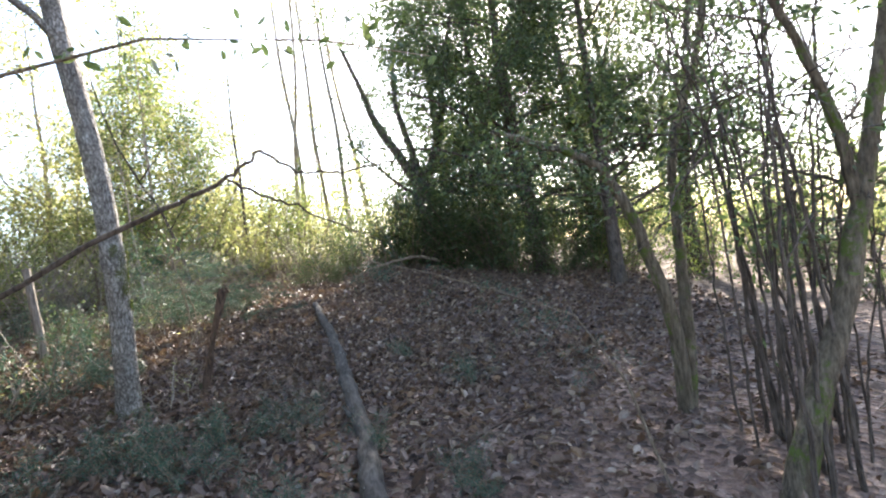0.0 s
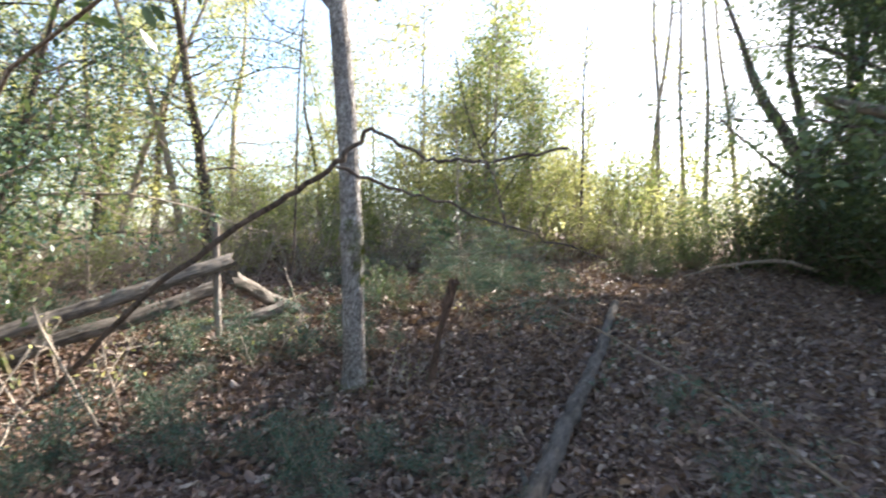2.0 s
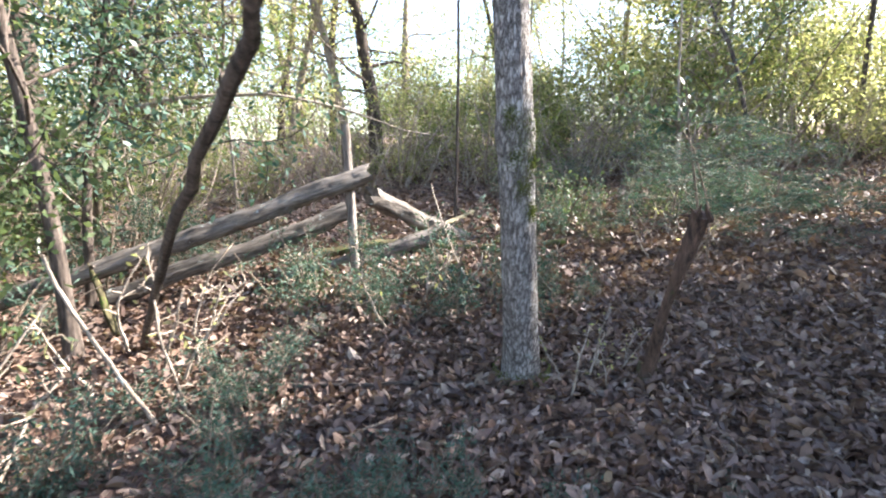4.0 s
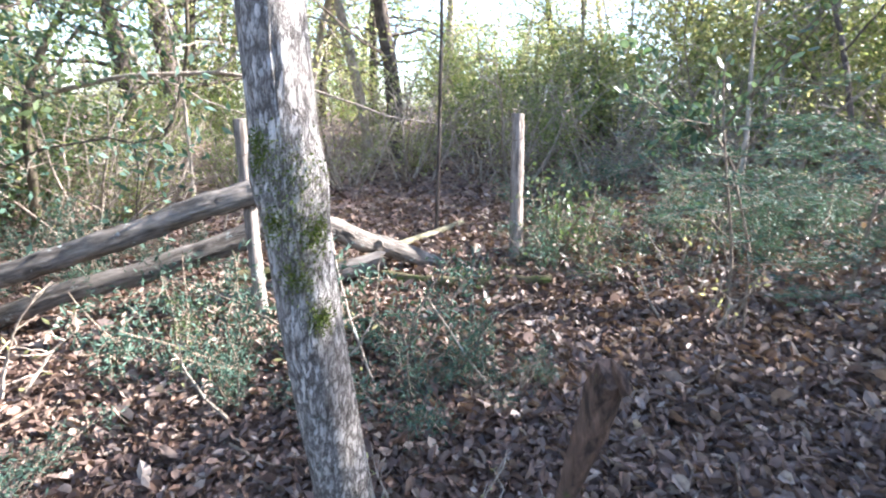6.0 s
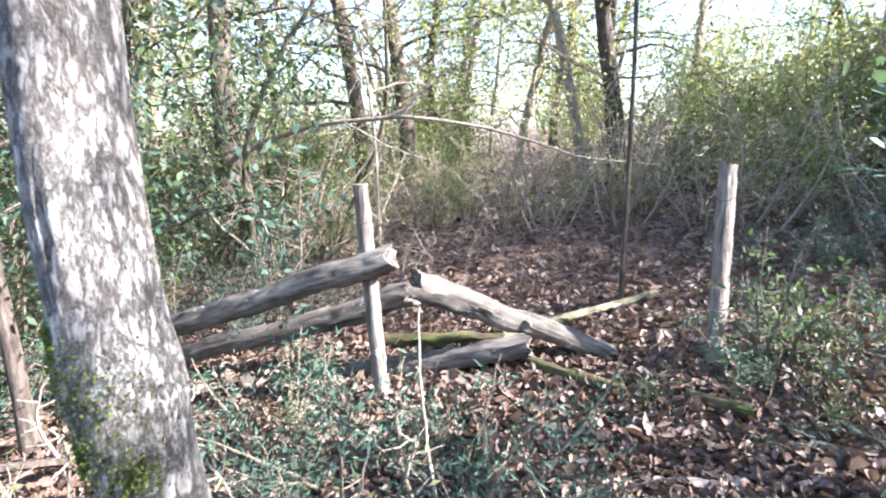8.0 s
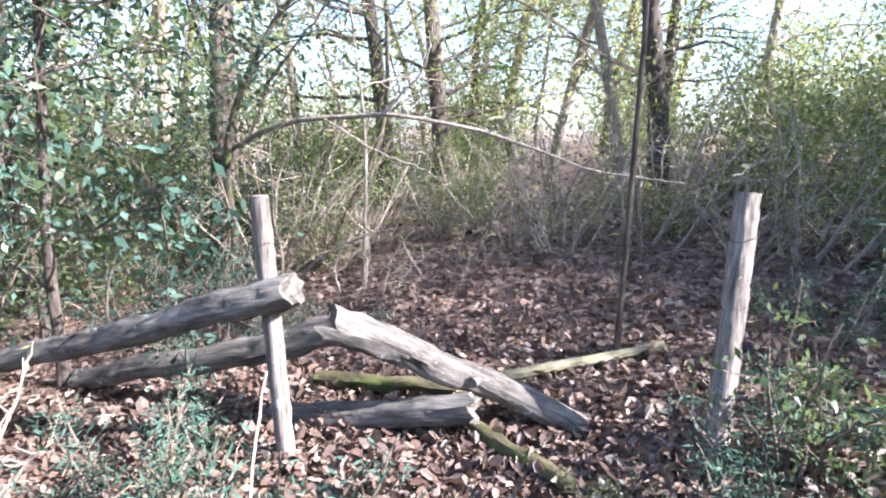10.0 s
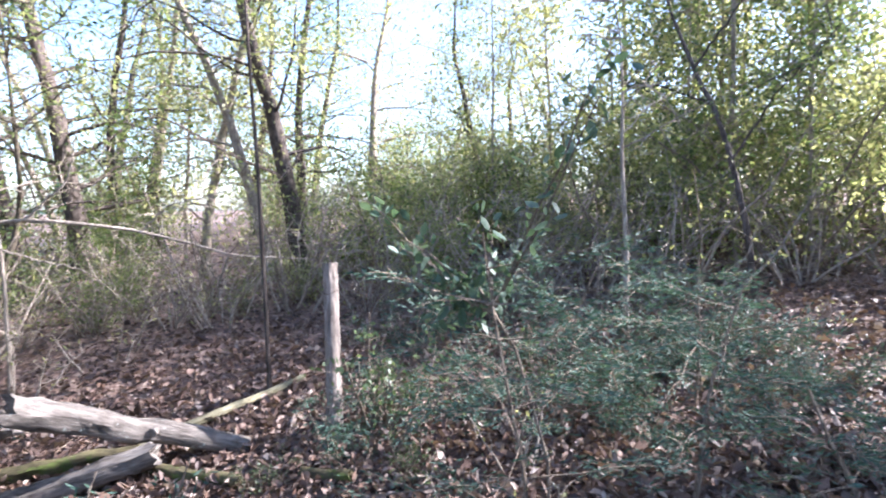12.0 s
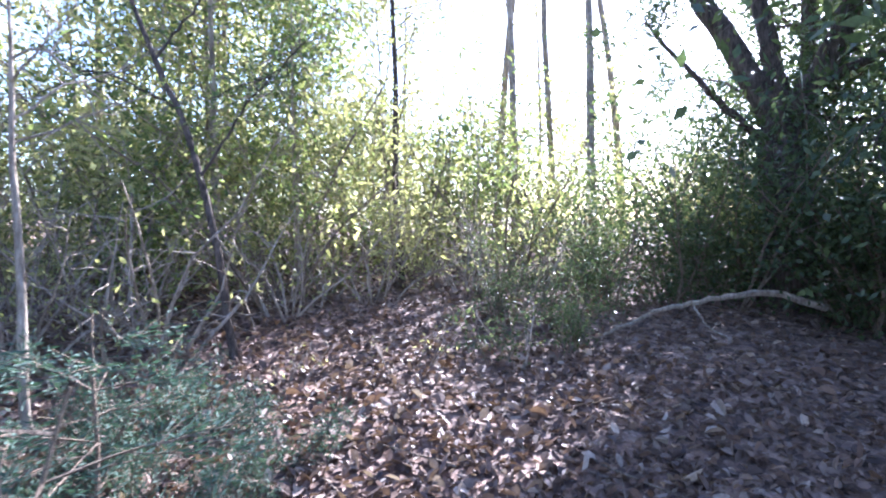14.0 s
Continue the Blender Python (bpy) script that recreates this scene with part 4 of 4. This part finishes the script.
    for x, y in ((-8.3, 4.4), (-8.0, 5.0), (-7.9, 5.7), (-7.6, 6.3), (-7.3, 6.9), (-7.0, 7.5), (-6.6, 8.0), (-6.2, 8.6), (-5.7, 9.1), (-5.2, 9.7), (-4.9, 10.3), (-8.6, 5.6), (-8.2, 6.6), (-7.8, 7.3), (-7.6, 3.9), (-7.2, 3.5), (-4.4, 11.4), (-3.8, 12.2), (-3.0, 12.8), (-2.5, 12.2), (-6.3, 9.4), (-5.6, 10.3)):
        spots.append((len(spots) % 2, x + rng.normal(0, 0.15), y + rng.normal(0, 0.15), rng.uniform(0, 360), rng.uniform(0.7, 1.25)))
    scatter(brush, spots)
    twig = [shrub(rng, 0.55, 4, 1.4, 24, 0.04, 0.015, PALE, GOLD, "twig_clump", "small clump of pale bare twigs", "twigs", "pale twigs", 0.4, 0.1) for _ in range(2)]
    spots = [(0, -3.1, 6.9, 0, 1.0), (1, -3.4, 7.3, 40, 0.9), (0, -3.75, 7.55, 90, 0.9), (1, -2.3, 4.95, 20, 0.8), (0, -2.2, 5.05, 70, 0.7), (1, -4.25, 3.4, 0, 1.3), (0, -3.8, 3.1, 50, 1.4), (1, -3.1, 2.3, 30, 1.6),
             (0, -2.9, 10.6, 10, 0.9), (1, -2.2, 11.2, 10, 1.0), (0, -3.5, 10.0, 70, 0.8), (1, -6.6, 4.7, 10, 1.2), (0, -7.0, 5.2, 60, 1.2), (1, -2.5, 1.9, 60, 1.6), (0, -3.5, 4.6, 60, 1.2)]
    scatter(twig, spots)


undergrowth()


def holly():
    rng = np.random.default_rng(81)
    foot = at(-2.82, 7.0)
    ob = thing("holly_bush", foot, "glossy dark holly branches reaching over the path", "shrub")
    w, crown = Geo(), Geo()
    o = np.array(foot)
    main = np.array([at(-2.82, 7.0, -0.05), (-2.86, 7.02, 1.5), (-2.98, 6.95, 1.95), (-3.1, 6.85, 2.2)]) - o
    tube(w, main, [0.009, 0.008, 0.007, 0.006], 7)
    for end in ((-3.33, 6.46, 2.55), (-3.3, 6.6, 2.4), (-3.22, 6.7, 2.2), (-3.1, 6.9, 2.45), (-3.35, 6.75, 2.05), (-3.6, 6.7, 2.35), (-2.4, 6.85, 2.85), (-2.3, 6.8, 2.98)):
        b = main[-1] * 0.6 + main[-2] * 0.4
        e = np.array(end) - o
        f = np.linspace(0, 1, 7)[:, None]
        line = b + (e - b) * f + rng.normal(0, 0.015, (7, 3)) * f
        tube(w, line, np.linspace(0.007, 0.002, 7), 5)
        n = 40
        c = line[rng.integers(1, 7, n)] + rng.normal(0, 0.045, (n, 3))
        broad_leaves(crown, c, rng.normal(0, 1, (n, 3)) + (0, 0, 0.2), unit(rng.normal(0, 0.6, (n, 3)) + (0, 0, 1)), 0.055, 0.03, rng, 0.2)
    part("stem", w, TWIG, ob)
    part("foliage", crown, HOLLY, ob)
    foot = at(-2.7, 2.1)
    ob = thing("overhanging_branch", foot, "thin leafy stem hanging dark leaves over the path", "shrub")
    o = np.array(foot)
    w, crown = Geo(), Geo()
    line = np.array([at(-2.7, 2.1, -0.05), (-2.5, 2.1, 1.9), (-1.7, 2.12, 2.5), (-0.9, 2.14, 2.62), (-0.26, 2.17, 2.55), (0.15, 2.23, 2.46)]) - o
    tube(w, line, [0.014, 0.012, 0.009, 0.006, 0.004, 0.002], 6)
    n = 90
    i = rng.uniform(2.2, 4.99, n)
    k = i.astype(int)
    c = line[k] + (line[k + 1] - line[k]) * (i - k)[:, None] + rng.normal(0, 0.06, (n, 3))
    broad_leaves(crown, c, rng.normal(0, 1, (n, 3)) - (0, 0, 0.6), unit(rng.normal(0, 1, (n, 3))), 0.055, 0.024, rng, 0.15)
    part("stem", w, TWIG, ob)
    part("foliage", crown, DARKLEAF, ob)


holly()


def spray_sapling(foot, tall, reach, boughs, seed):
    """A slim evergreen sapling with level feathery sprays."""
    rng = np.random.default_rng(seed)
    ob = thing("evergreen_sapling", at(*foot), "feathery dark blue-green evergreen sapling with level sprays", "sapling", "evergreen saplings")
    main = limb(rng, (0, 0, -0.05), (rng.normal(0, 0.08), rng.normal(0, 0.08), 1), tall, 10, 0.06)
    w, crown, fine = Geo(), Geo(), Geo()
    tube(w, main, np.linspace(0.014, 0.004, 11), 6)
    for m in range(boughs):
        f = 0.25 + 0.72 * (m + rng.uniform(0, 0.8)) / boughs
        p = main[int(f * 10)]
        a = m * 2.4 + rng.uniform(-0.4, 0.4)
        out = np.array([math.cos(a), math.sin(a), 0.16])
        t = limb(rng, p, out, reach * rng.uniform(0.6, 1.15) * (1.2 - 0.6 * f), 7, 0.1, -0.03)
        tube(fine, t, np.linspace(0.005, 0.0015, 8), 3, cap=False)
        for k in range(9):
            i = rng.uniform(1.5, 6.99)
            q = t[int(i)] + (t[int(i) + 1] - t[int(i)]) * (i % 1)
            way = out + rng.normal(0, 0.8, 3) * (1, 1, 0.2)
            u = limb(rng, q, way, reach * rng.uniform(0.18, 0.32), 4, 0.15, -0.03)
            tube(fine, u, np.linspace(0.0025, 0.001, 5), 3, cap=False)
            n = 24
            c = u[rng.integers(0, 5, n)] + rng.normal(0, 1, (n, 3)) * (0.022, 0.022, 0.01)
            leaves(crown, c, rng.normal(0, 0.5, (n, 3)) * (1, 1, 0.35) + unit(way), 0.04, 0.0075, rng)
    part("stem", w, TWIG, ob)
    part("twig_spray", fine, TWIG, ob)["kind"] = "stuff"
    part("foliage", crown, CEDAR, ob)


for k, (foot, tall, reach, boughs) in enumerate((((-2.9, 6.95), 1.45, 0.85, 17), ((-3.6, 7.7), 1.15, 0.8, 14), ((-2.75, 7.75), 1.1, 0.75, 13), ((-3.4, 8.6), 1.0, 0.8, 12), ((-2.25, 8.2), 0.7, 0.6, 10))):
    spray_sapling(foot, tall, reach, boughs, 820 + k)


def cedar_twig():
    """A leaning feathery evergreen shoot beside the path."""
    rng = np.random.default_rng(85)
    foot = at(1.15, 3.0)
    ob = thing("evergreen_shoot", foot, "thin leaning shoot with feathery blue-green sprays", "shoot")
    o = np.array(foot)
    line = np.array([at(1.15, 3.0, -0.04), (1.0, 3.08, 0.9), (0.79, 3.17, 1.28), (0.35, 3.35, 1.48), (0.0, 3.4, 1.62), (-0.35, 3.46, 1.74)]) - o
    w, crown, fine = Geo(), Geo(), Geo()
    tube(w, line, [0.009, 0.008, 0.006, 0.005, 0.004, 0.002], 6)
    for m in range(26):
        f = rng.uniform(1.2, 4.99)
        k = int(f)
        p = line[k] + (line[k + 1] - line[k]) * (f - k)
        t = limb(rng, p, rng.normal(0, 0.7, 3) + (-0.5, 0, -0.1), rng.uniform(0.12, 0.28), 4, 0.2, -0.05)
        tube(fine, t, np.linspace(0.0025, 0.001, 5), 3, cap=False)
        c = t[rng.integers(1, 5, 30)] + rng.normal(0, 0.018, (30, 3))
        leaves(crown, c, rng.normal(0, 0.7, (30, 3)) + (t[-1] - t[0]) * 5, 0.035, 0.006, rng)
    part("stem", w, TWIG, ob)
    part("twig_spray", fine, TWIG, ob)["kind"] = "stuff"
    part("foliage", crown, CEDAR, ob)


cedar_twig()


def fallen_twigs():
    rng = np.random.default_rng(91)
    g = Geo()
    for _ in range(260):
        x, y = rng.normal(-2.4, 2.6), rng.normal(6.0, 3.2)
        a = rng.uniform(0, 6.28)
        ln = rng.uniform(0.2, 0.9)
        line = limb(rng, at(x, y, 0.03), (math.cos(a), math.sin(a), 0), ln, 6, 0.12)
        line[:, 2] = height(line[:, 0], line[:, 1]) + rng.uniform(0.015, 0.05)
        tube(g, line, np.linspace(rng.uniform(0.003, 0.009), 0.0015, 7), 5)
    tagged(new("fallen_twigs", g.mesh("fallen_twigs", TWIG)), "thin dry twigs strewn over the leaves", "twigs", kind="stuff")


fallen_twigs()
